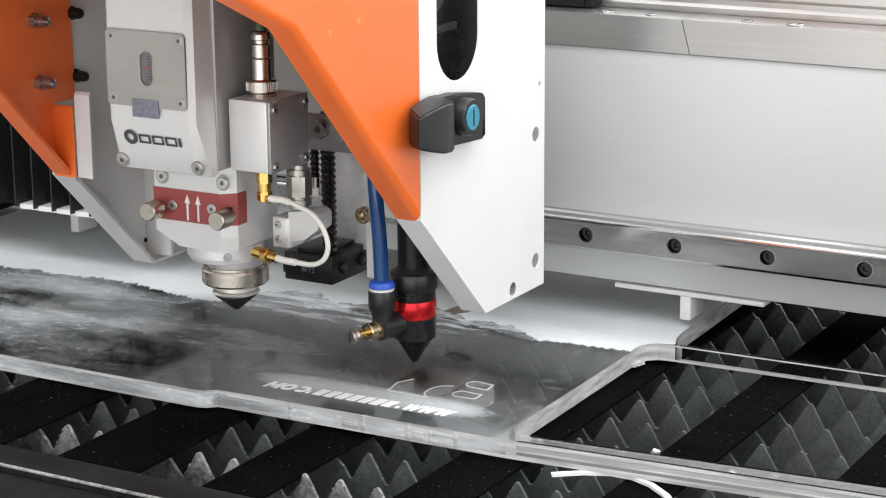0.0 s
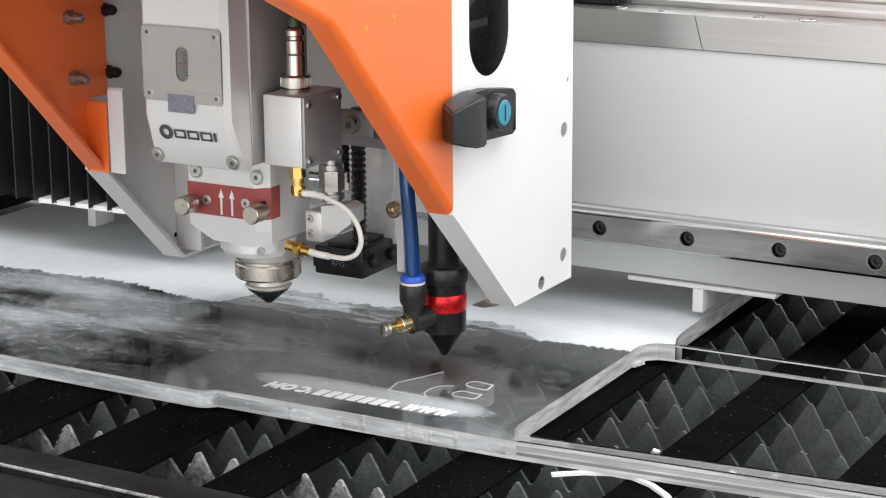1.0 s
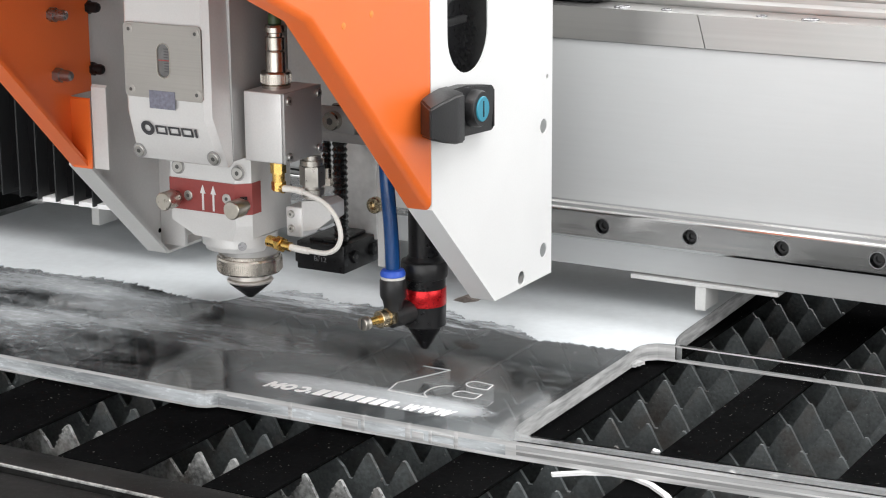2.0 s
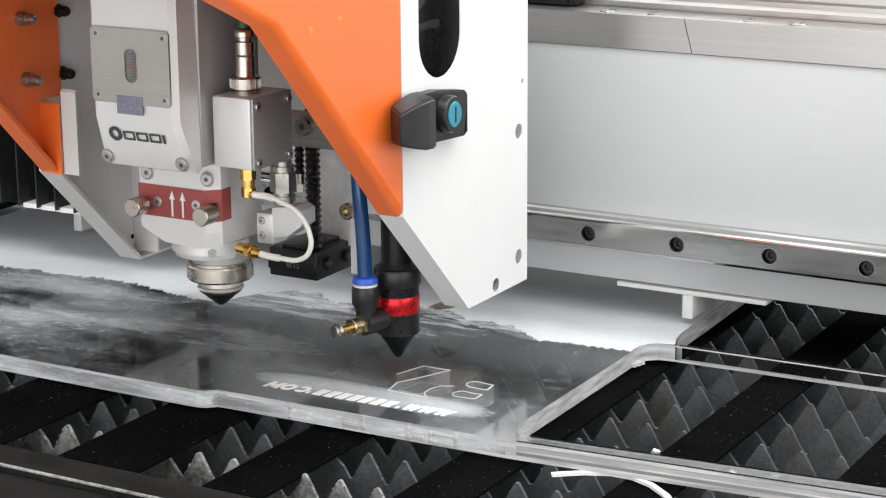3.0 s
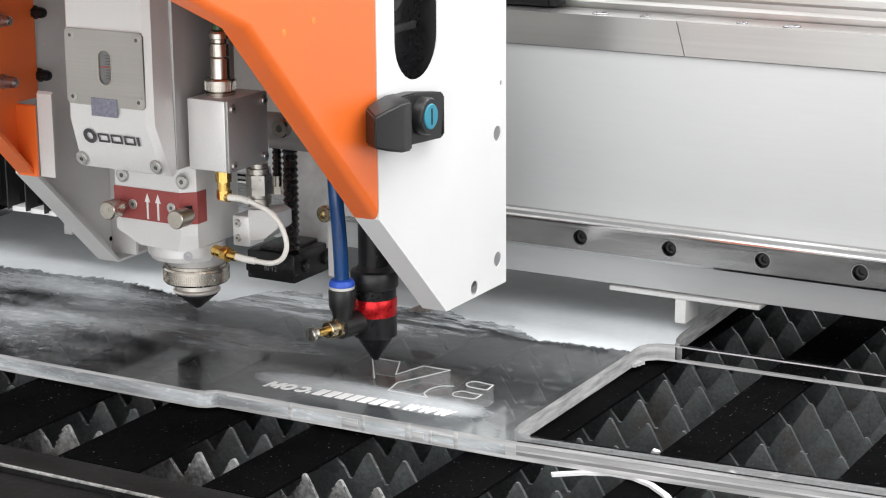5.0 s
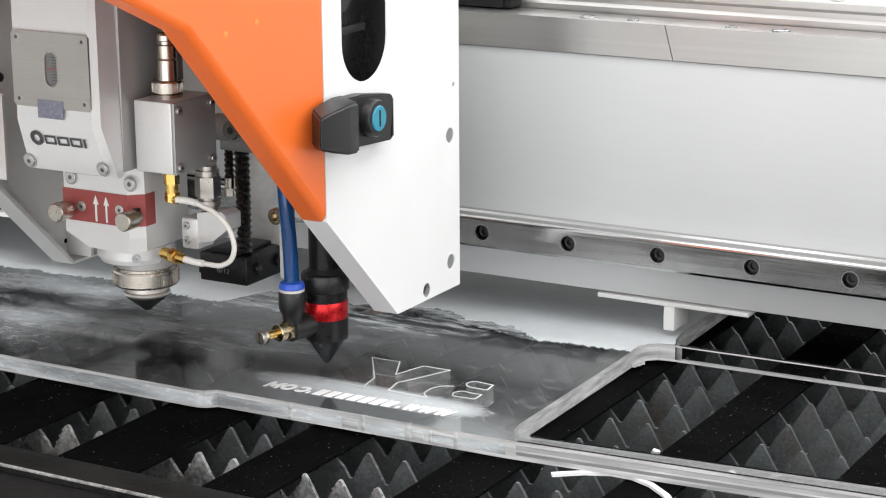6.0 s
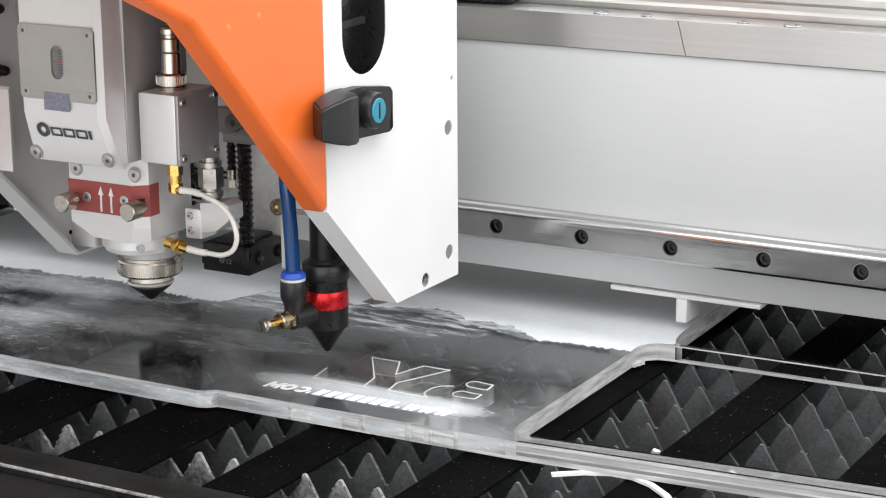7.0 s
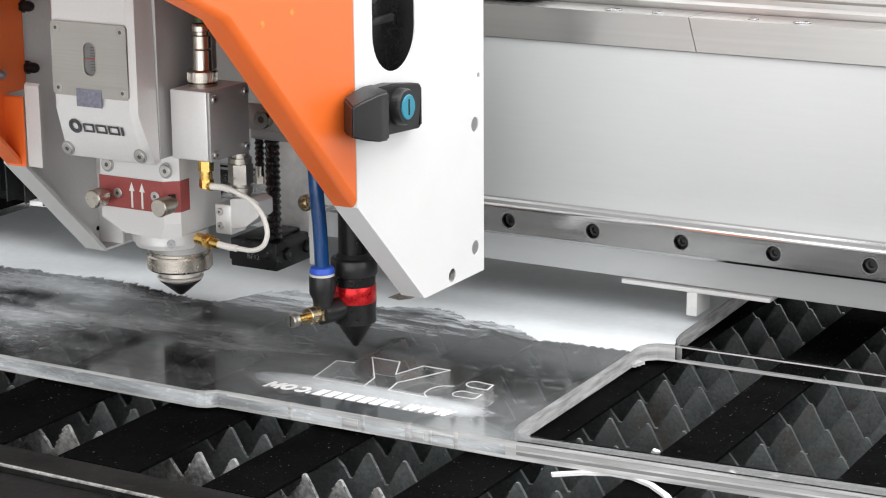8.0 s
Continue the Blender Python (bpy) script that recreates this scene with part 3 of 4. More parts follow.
def engraved_letters():
    """A line of frosted capitals in mirror writing; the name in its middle is left as plain bars."""
    line = thing("engraved_line", "row of bright white engraved letters on the acrylic", "engraving")
    m = Matrix.Translation((-6 * MM, -43.6 * MM, 0)) @ pose(0, 0, 0, 0, 0, 1.6)
    row = [("M", -56.5), ("O", -47.5), ("C", -38.5), (".", -32.6), ("", -26.6), ("", -19.4), ("", -12.2), ("", -5), ("", 2.2), ("", 9.4), ("", 16.6),
           (".", 23.4), ("W", 30.6), ("W", 40.2), ("W", 49.8)]
    for kind, x in row:
        bm = bmesh.new()
        glyph(bm, kind, x, {"W": 4.6, "M": 4.4, "O": 4.1, "C": 4.1, ".": 1.7}.get(kind, 2.6))
        part("letter" if kind else "bar", bm, M_LETTER, line, smooth=0).matrix_local = m


# ---------------------------------------------------------------- the cut, which grows with the tool
KNOTS = ((0, 0, 0), (0.5, 4.2, 9.5), (1.0, 8.4, 19.3), (1.21, 10.3, 23.6), (1.5, 3.9, 23.4), (2.0, -6.9, 23.5), (2.8, -11.6, 7.2),
         (3.0, -12.7, 3.4), (3.07, -12.9, 2.5), (3.5, -19.1, 15.8), (3.73, -22.9, 23.7), (4.0, -35.2, 23.6), (4.16, -41.4, 23.7),
         (4.5, -33.0, 11.0), (4.7, -28.5, 4.0), (5.02, -20.3, -8.4), (5.39, -17.8, -24.2), (5.8, -33.9, -24.6), (6.0, -42.2, -24.7),
         (6.22, -50.9, -24.8), (6.5, -52.0, -16.5), (7.0, -53.8, -5.9), (7.5, -55.5, 4.9), (7.67, -56.0, 8.5), (8.0, -45.0, 10.0))
PRECUT = (((22.3, -24.3), (-2.1, -23.9), (-4.7, -9.5), (0, 0)),
          ((22.6, -23.9), (18.4, -19.5), (17.2, -15.2), (17.4, -9.0), (20.4, -3.2), (26.0, -0.4)),
          ((46.8, -6.0), (40.0, -6.2), (35.0, -5.6), (32.2, -8.4), (32.2, -12.4), (35.2, -15.2), (41.0, -14.8), (47.0, -14.2), (46.8, -6.0)),
          ((44.6, 11.4), (38.0, 12.2), (33.4, 12.6), (30.4, 9.8), (30.6, 6.0), (34.0, 2.8), (40.0, 2.2), (45.6, 2.6), (44.6, 11.4)))


def tool_at(t):
    for (ta, xa, ya), (tb, xb, yb) in zip(KNOTS, KNOTS[1:]):
        if ta <= t <= tb:
            k = (t - ta) / (tb - ta)
            return xa + (xb - xa) * k, ya + (yb - ya) * k
    return KNOTS[-1][1:]


def kerf(bm, a, b):
    """One straight stretch of the cut: a frosted wall through the sheet with a brighter rim."""
    a, b = Vector((*a, 0)), Vector((*b, 0))
    d = (b - a).normalized()
    s = Vector((-d.y, d.x, 0))
    for w, z0, z1, mat in ((0.12, -9.3, -0.3, 1), (0.38, 0.02, 0.2, 0), (0.16, -9.8, -9.35, 0)):
        e = d * w
        base = [a - e - s * w, b + e - s * w, b + e + s * w, a - e + s * w]
        lo = [bm.verts.new((p.x, p.y, z0)) for p in base]
        hi = [bm.verts.new((p.x, p.y, z1)) for p in base]
        fs = [bm.faces.new(lo[::-1]), bm.faces.new(hi)]
        fs += [bm.faces.new((lo[i], lo[(i + 1) % 4], hi[(i + 1) % 4], hi[i])) for i in range(4)]
        for fc in fs:
            fc.material_index = mat


def rounded(line, n=5):
    """A smooth open curve through the given points."""
    p = [Vector(line[0]), *map(Vector, line), Vector(line[-1])]
    out = []
    for a, b, c, d in zip(p, p[1:], p[2:], p[3:]):
        for i in range(n):
            t = i / n
            out.append(tuple(0.5 * (2 * b + (c - a) * t + (2 * a - 5 * b + 4 * c - d) * t * t + (3 * b - a - 3 * c + d) * t ** 3)))
    return out + [tuple(p[-1])]


def cut_outlines():
    made = []
    for line in PRECUT:
        if line[0] == line[-1]:
            line = rounded(line[:-1]) + [line[0]]
        elif line[-1] != (0, 0):
            line = rounded(line)
        bm = bmesh.new()
        for a, b in zip(line, line[1:]):
            kerf(bm, a, b)
        ob = part("cut_outline", bm, [M_KERF, M_KERFWALL], smooth=0)
        tagged(ob, "narrow frosted cut outline through the clear acrylic", "cut line", "cut outlines in the sheet")
    times = sorted({round(0.15 * i, 2) for i in range(54)} | {k[0] for k in KNOTS})
    times = [t for t, u in zip(times, times[1:] + [99]) if u - t > 0.045 or t in [k[0] for k in KNOTS]]
    for ta, tb in zip(times, times[1:]):
        bm = bmesh.new()
        kerf(bm, tool_at(ta), tool_at(tb))
        ob = part("cut_stroke", bm, [M_KERF, M_KERFWALL], smooth=0)
        tagged(ob, "fresh frosted cut stroke following the laser nozzle", "cut line", "cut strokes in the sheet")
        made.append((ob, ta, tb))
    return made


# ---------------------------------------------------------------- gantry
def gantry():
    g = thing("gantry", "brushed aluminium gantry beam with polished linear rails", "gantry")
    bm = bmesh.new()
    box(bm, -900, 900, 166, 290, 23, 166, 1.0)
    part("beam", bm, M_ALU, g)
    # unseen black plate, added to darken what the sheet reflects
    bm = bmesh.new()
    box(bm, -900, 900, 190, 289, 22.2, 22.9, 0)
    part("added_dark_underside", bm, M_MATT, g, "added black plate that darkens the beam's reflection")
    bm = bmesh.new()
    prism(bm, [(-900, 166.4), (92.9, 166.4), (87.4, 186.5), (-900, 186.5)], 164.8, 192, "y")
    part("cover_strip", bm, M_STRIP, g, "dark reflective stainless cover strip", 0)
    bm = bmesh.new()
    prism(bm, [(87.9, 186.5), (93.4, 166.4), (900, 166.4), (900, 186.5)], 164.8, 192, "y")
    part("cover_strip", bm, M_STRIP, g, "dark reflective stainless cover strip", 0)
    bm = bmesh.new()
    box(bm, -900, 900, 192.5, 290, 166.4, 184, 0.8)
    part("top_plate", bm, M_ALU, g)
    # front rail: a ground profile with waisted flanks
    hole_x = [34.7 + 58.16 * i for i in range(-9, 10)]
    bm = bmesh.new()
    prism(bm, [(-520, 46.5), (560, 46.5), (560, 62), (-520, 62)], 148.7, 156, "y", [circle2(x, 54.3, 4.7, 24) for x in hole_x])
    box(bm, -520, 560, 156, 166, 48.2, 60.4, 0)
    prism(bm, [(152.5, 62), (148.7, 62), (149.0, 62.9), (150.4, 64.3), (151.4, 64.6), (156.5, 64.6), (158.4, 63.4), (160, 63.4), (161.5, 64.8), (166, 64.8), (166, 60.4), (152.5, 60.4)], -520, 560, "x")
    prism(bm, [(152.5, 46.5), (149.5, 46.5), (150.6, 44.6), (154, 44.2), (157, 47.6), (166, 47.6), (166, 48.2), (152.5, 48.2)], -520, 560, "x")
    rail = part("front_rail", bm, M_STEEL, g, "polished steel linear rail with counterbored holes")
    for x in hole_x:
        bm = bmesh.new()
        rod(bm, (x, 156.0, 54.3), (x, 155.4, 54.3), 4.65, 4.65, 18)
        lathe(bm, [(3.8, 0), (3.8, 3.0), (3.3, 3.6), (2.2, 3.6), (2.0, 1.0)], (x, 155.5, 54.3), (0, -1, 0), 20)
        part("rail_bolt", bm, M_BOLTBLACK, rail, smooth=20)
        bm = bmesh.new()
        prism(bm, circle2(x, 54.3, 5.15, 28), 148.6, 148.9, "y", [circle2(x, 54.3, 4.6, 28)])
        part("hole_rim", bm, M_BOLT, rail, "bright chamfered rim", 20)
    # rail on the top face
    bm = bmesh.new()
    prism(bm, [(195, 184), (195, 190), (197, 192), (197, 195), (195, 197), (195, 200.6), (195.6, 201.2), (199, 201.2), (199.4, 200.4), (201, 200.4),
               (201.4, 201.2), (208.6, 201.2), (209, 200.4), (210.6, 200.4), (211, 201.2), (214.4, 201.2), (215, 200.6), (215, 184)], -520, 560, "x")
    top = part("top_rail", bm, M_STRIP, g)
    for i in range(-6, 8):
        bm = bmesh.new()
        rod(bm, (62.5 + 57 * i, 205, 201.1), (62.5 + 57 * i, 205, 201.4), 4.4)
        part("rail_bolt", bm, M_BOLT, top)
    for x, r in ((-205.2, 5.4), (-85.2, 5.4), (34.8, 5.4), (63.8, 3.4), (124.6, 3.4), (154.8, 5.4), (274.8, 5.4)):
        bm = bmesh.new()
        lathe(bm, [(r, 0), (r, 0.5), (r * 0.9, 0.8), (r * 0.55, 0.8), (r * 0.5, -0.6), (0.01, -0.6)], (x, 174, 186.5), seg=28)
        part("strip_screw", bm, M_BOLT, g)
    # lower plates with hanging stop tabs
    for x0, x1, s in ((47, 144, 90.5), (-424, -330, -379)):
        bm = bmesh.new()
        box(bm, x0, x1, 164.6, 200, 19.2, 22.1, 0.6)
        bp = part("stop_plate", bm, M_PALE, g, "off-white painted stop plate")
        bm = bmesh.new()
        box(bm, s, s + 7, 164.6, 186, 4.5, 19.2, 0.5)
        part("stop_tab", bm, M_PALE, bp)
    return g


def bellows():
    """A pleated way cover on the gantry beside the carriage: dark ribs and cloth pleats."""
    b = thing("bellows_cover", "black pleated bellows with white stiffeners along the gantry", "bellows")
    for i in range(24):
        x = -644.2 + i * 16.0
        bm = bmesh.new()
        prism(bm, [(x + 0.6, 112), (x + 8.0, 130), (x + 15.4, 112), (x + 15.4, 147), (x + 0.6, 147)], 40, 300, "z")
        part("pleat", bm, M_RUBBER, b, smooth=0)
        bm = bmesh.new()
        box(bm, x - 0.6, x + 0.6, 100, 147, 37, 300, 0.3, 1)
        part("rib", bm, M_RIB, b)
        if x > -375:
            bm = bmesh.new()
            prism(bm, [(x + 0.7, 104), (x + 15.3, 105), (x + 15.3, 147), (x + 0.7, 147)], 35.2, 38.4, "z")
            part("stiffener", bm, M_WHITE, b, "white plastic stiffener", 0)
    bm = bmesh.new()
    box(bm, -900, -262, 150, 162, 23.6, 300, 0.5)
    part("backing_sheet", bm, M_RUBBER, b)
    return b


# ---------------------------------------------------------------- carriage with its cover
def slot2(cy, half, z0, z1):
    pts = [(cy + half * math.cos(math.pi + math.pi * i / 16), z0 + half * math.sin(math.pi + math.pi * i / 16)) for i in range(17)]
    return pts + [(cy + half * math.cos(math.pi * i / 16), z1 + half * math.sin(math.pi * i / 16)) for i in range(17)]


SIDE = [(-50.4, 106), (20, 38.2), (91, 38.2), (91, 340), (-50.4, 340)]
FRONT = [(-51.4, 106), (-164, 220.5), (-203, 238), (-262, 262), (-262, 340), (-51.4, 340)]
FAR = [(-51.4, 106), (-164, 220.5), (-203, 238), (-262, 262), (-262, 340), (-32.7, 340), (-32.7, 148), (-51.4, 148)]


def flange(bm, line, x0, x1, t=2.0):
    """A bent lip along an open line in the yz plane."""
    lo, hi = [], []
    for y, z in line:
        lo.append((bm.verts.new((x0, y, z)), bm.verts.new((x1, y, z))))
        hi.append((bm.verts.new((x0, y + t * 0.75, z + t * 0.75)), bm.verts.new((x1, y + t * 0.75, z + t * 0.75))))
    for i in range(len(line) - 1):
        bm.faces.new((lo[i][0], lo[i][1], lo[i + 1][1], lo[i + 1][0]))
        bm.faces.new((hi[i][1], hi[i][0], hi[i + 1][0], hi[i + 1][1]))
        for s in (0, 1):
            bm.faces.new((lo[i][s], lo[i + 1][s], hi[i + 1][s], hi[i][s]))
    for i in (0, -1):
        bm.faces.new((lo[i][0], lo[i][1], hi[i][1], hi[i][0]))


def inset_front(s):
    """The slanted front edge of the hood, moved inwards by s."""
    return [(y, z + s * 1.41) if k in (0, 3) else (y + s * 0.7, z + s * 0.7) for k, (y, z) in enumerate(FRONT[:4])]


def carriage():
    c = thing("carriage", "white and orange sheet-metal carriage housing on the gantry", "carriage")
    # visible side cheek
    bm = bmesh.new()
    prism(bm, SIDE, 34.8, 35.5, "x", [slot2(-10.2, 22.4, 196.2, 290), circle2(80.2, 128.6, 4.4), circle2(80.6, 54.3, 4.4), circle2(52.5, 43.8, 4.2),
                                     circle2(84.7, 157.1, 1.5, 12)])
    near = part("side_cheek", bm, M_WHITE, c, "white powder-coated side cheek with a long slot")
    for ends, x0 in (([(-50.4, 106), (20, 38.2)], 20), ([(-50.4, 340), (-50.4, 106)], 20), ([(20, 38.2), (91, 38.2)], 26)):
        bm = bmesh.new()
        flange(bm, ends, x0, 34.8)
        part("bent_lip", bm, M_WHITE, near)
    # far cheek: the same white metal, its shade put into a greyer colour
    bm = bmesh.new()
    prism(bm, SIDE, -209.5, -206.5, "x")
    far = part("side_cheek", bm, M_PALE, c, "white side cheek in a shaded grey tone")
    for ends, x0, x1 in (([(-50.4, 106), (20, 38.2)], -206.6, -194), ([(-50.4, 154), (-50.4, 106)], -190.6, -180), ([(20, 38.2), (91, 38.2)], -206.6, -194)):
        bm = bmesh.new()
        flange(bm, ends, x0, x1)
        part("bent_lip", bm, M_PALE, far)
    bm = bmesh.new()
    box(bm, -206.4, -188, 30, 33, 41, 130, 0.5)
    part("inner_rib", bm, M_PALE, c)
    # orange hood walls with bent lips
    bm = bmesh.new()
    prism(bm, inset_front(4.0) + FRONT[4:], 33.4, 35.6, "x")
    wall = part("hood_wall", bm, M_ORANGE, c, "orange powder-coated hood wall")
    bm = bmesh.new()
    flange(bm, FRONT[:4], 21, 31.6)
    part("bent_lip", bm, M_ORANGE, wall)
    # the rounded bend between lip and wall
    bm = bmesh.new()
    rows = []
    for i in range(9):
        a = radians(90 * i / 8)
        rows.append([bm.verts.new((31.6 + 4 * math.sin(a), y, z)) for y, z in inset_front(4 * (1 - math.cos(a)))])
    for ra, rb in zip(rows, rows[1:]):
        for k in range(3):
            bm.faces.new((ra[k], ra[k + 1], rb[k + 1], rb[k]))
    part("rolled_edge", bm, M_ORANGE, wall, smooth=50)
    bm = bmesh.new()
    prism(bm, FAR, -206.3, -204.4, "x")
    wall = part("hood_wall", bm, M_ORANGE, c, "orange powder-coated hood wall")
    bm = bmesh.new()
    flange(bm, FRONT[:4], -204.5, -193.8)
    part("bent_lip", bm, M_ORANGE, wall)
    bm = bmesh.new()
    flange(bm, [(-52.6, 146.4), (-52.6, 106)], -204.4, -190.6, 1.4)
    part("bent_lip", bm, M_ORANGE, wall)
    for y, z in ((-134.6, 215.2), (-108.7, 217.7)):
        bm = bmesh.new()
        lathe(bm, [(1.8, 0), (1.8, 0.15), (1.0, 0.35)], (35.6, y, z), (1, 0, 0), 16)
        part("weld_dimple", bm, M_DIMPLE, c, "small pale weld dimple")
    bm = bmesh.new()
    box(bm, -204.2, 33.3, -262, -260, 262, 340, 0.4)
    part("hood_front", bm, M_ORANGE, c)
    bm = bmesh.new()
    box(bm, -204.2, 33.3, -262, 91, 340.2, 342, 0.4)
    part("hood_roof", bm, M_ORANGE, c)
    # black disc on the far cheek, the dark of a small hole
    bm = bmesh.new()
    lathe(bm, [(1.5, 0), (1.5, 0.15)], (-206.5, 29, 49.4), (1, 0, 0), 14)
    part("hole_shade_disc", bm, M_MATT, c, "small black disc for the shade in a hole")
    # acorn nuts on the far wall
    for y, z in ((-66, 197), (-64, 162)):
        bm = bmesh.new()
        hexagon(bm, (-204.4, y, z), (-200, y, z), 4.2)
        lathe(bm, [(3.2, 0), (3.2, 4.5), (2.6, 6.6), (1.3, 7.6)], (-200, y, z), (1, 0, 0), 16)
        part("acorn_nut", bm, M_BOLT, c, "dark steel acorn nut")
    for y, z in ((-32, 197), (-30.5, 160.5)):
        bm = bmesh.new()
        hexagon(bm, (-206.4, y, z), (-203, y, z), 4.0)
        lathe(bm, [(3.2, 0), (3.2, 4.0), (2.5, 5.8), (1.2, 6.8)], (-203, y, z), (1, 0, 0), 16)
        part("acorn_nut", bm, M_BLACK, c, "black acorn nut")
    bm = bmesh.new()
    lathe(bm, [(5.5, 0), (5.5, 2.5)], (28.5, 52.5, 43.8), (1, 0, 0), 20)
    part("cheek_bolt", bm, M_BLACK, c)
    for y, z in ((80.2, 128.6), (80.6, 54.3)):
        bm = bmesh.new()
        lathe(bm, [(5.5, 0), (5.5, 2.0)], (27.5, y, z), (1, 0, 0), 20)
        part("cheek_bolt", bm, M_PALE, c)
    bm = bmesh.new()
    prism(bm, [(-29, 13.5), (-21, 17.1), (-12, 15.1), (-21, 12.9)], 86, 92, "y")
    part("rear_foot", bm, M_FOOT, c, "small scuffed steel foot", 0)
    # black rail carriage running on the upper rail
    bm = bmesh.new()
    box(bm, -60, 17, 180, 226, 187.4, 212, 1.0)
    box(bm, 17, 22, 181, 225, 187.6, 208, 0.6)
    part("rail_slider", bm, M_BLACK, c, "black slider block on the upper rail")
    # back plate and the motor seen through the slot
    bm = bmesh.new()
    box(bm, -193, 20, 92, 98, 116, 340, 0.5)
    part("back_plate", bm, M_GREY, c)
    bm = bmesh.new()
    box(bm, -14, 22, -46, 60, 150, 320, 1.5)
    part("drive_housing", bm, M_BLACK, c, "black drive housing behind the slot")
    bm = bmesh.new()
    rod(bm, (22, -20, 222), (27, -20, 222), 12)
    box(bm, 22, 25, -34, 8, 198, 202, 0.5)
    part("drive_cap", bm, M_PLASTIC, c)
    return c


def latch(c):
    """The swing-handle lock that bridges hood and cheek."""
    bm = bmesh.new()
    prism(bm, [(-46, 143.5), (2, 140.6), (4.2, 142.6), (4.2, 163), (2.4, 165.4), (-26, 169.6), (-46, 170)], 35.6, 43.5, "x")
    bmesh.ops.bevel(bm, geom=list(bm.edges), offset=0.8, segments=2, affect="EDGES", clamp_overlap=True)
    bmesh.ops.translate(bm, vec=(0, 1.5, 0), verts=bm.verts)
    body = part("latch", bm, M_PLASTIC, c, "black plastic quarter-turn latch")
    bm = bmesh.new()
    rings = []
    for xb, yb, xf, yf, lo, hi in ((38, -66.5, 50.5, -77.5, 149.4, 168.4), (38, -58, 51.8, -66, 146, 170.4), (38, -48, 52, -53, 143, 171.6),
                                   (38, -40, 51.6, -43, 142.2, 171.4), (38, -37, 47, -37.5, 143.2, 170.4)):
        rings.append([bm.verts.new(p) for p in ((xb, yb, lo), (xf, yf, lo + 0.6), (xf, yf, hi - 2.4), (xb, yb, hi))])
    for a, b in zip(rings, rings[1:]):
        for i in range(4):
            bm.faces.new((a[i], a[(i + 1) % 4], b[(i + 1) % 4], b[i]))
    bm.faces.new(rings[0])
    bm.faces.new(rings[-1])
    bmesh.ops.recalc_face_normals(bm, faces=bm.faces)
    sharp = [e for e in bm.edges if len(e.link_faces) == 2 and e.calc_face_angle() > 0.6]
    bmesh.ops.bevel(bm, geom=sharp, offset=1.1, segments=3, affect="EDGES", clamp_overlap=True)
    part("latch_handle", bm, M_PLASTIC, body, smooth=40)
    bm = bmesh.new()
    lathe(bm, [(10.2, 0), (9.9, 7.0), (9.2, 8.2), (7.6, 8.2)], (41, -19.6, 156.6), (1, 0, 0), 36)
    part("lock_collar", bm, M_PLASTIC, body)
    bm = bmesh.new()
    lathe(bm, [(6.8, 0), (6.8, 8.6), (6.4, 9.0)], (41, -19.6, 156.6), (1, 0, 0), 32)
    cyl = part("lock_cylinder", bm, M_CYAN, body, "turquoise lock insert")
    # thin black box for the darkness inside the keyway
    bm = bmesh.new()
    box(bm, 49.9, 50.2, -20.2, -19.0, 152.4, 161, 0)
    part("key_slot_shade", bm, M_BLACK, cyl)


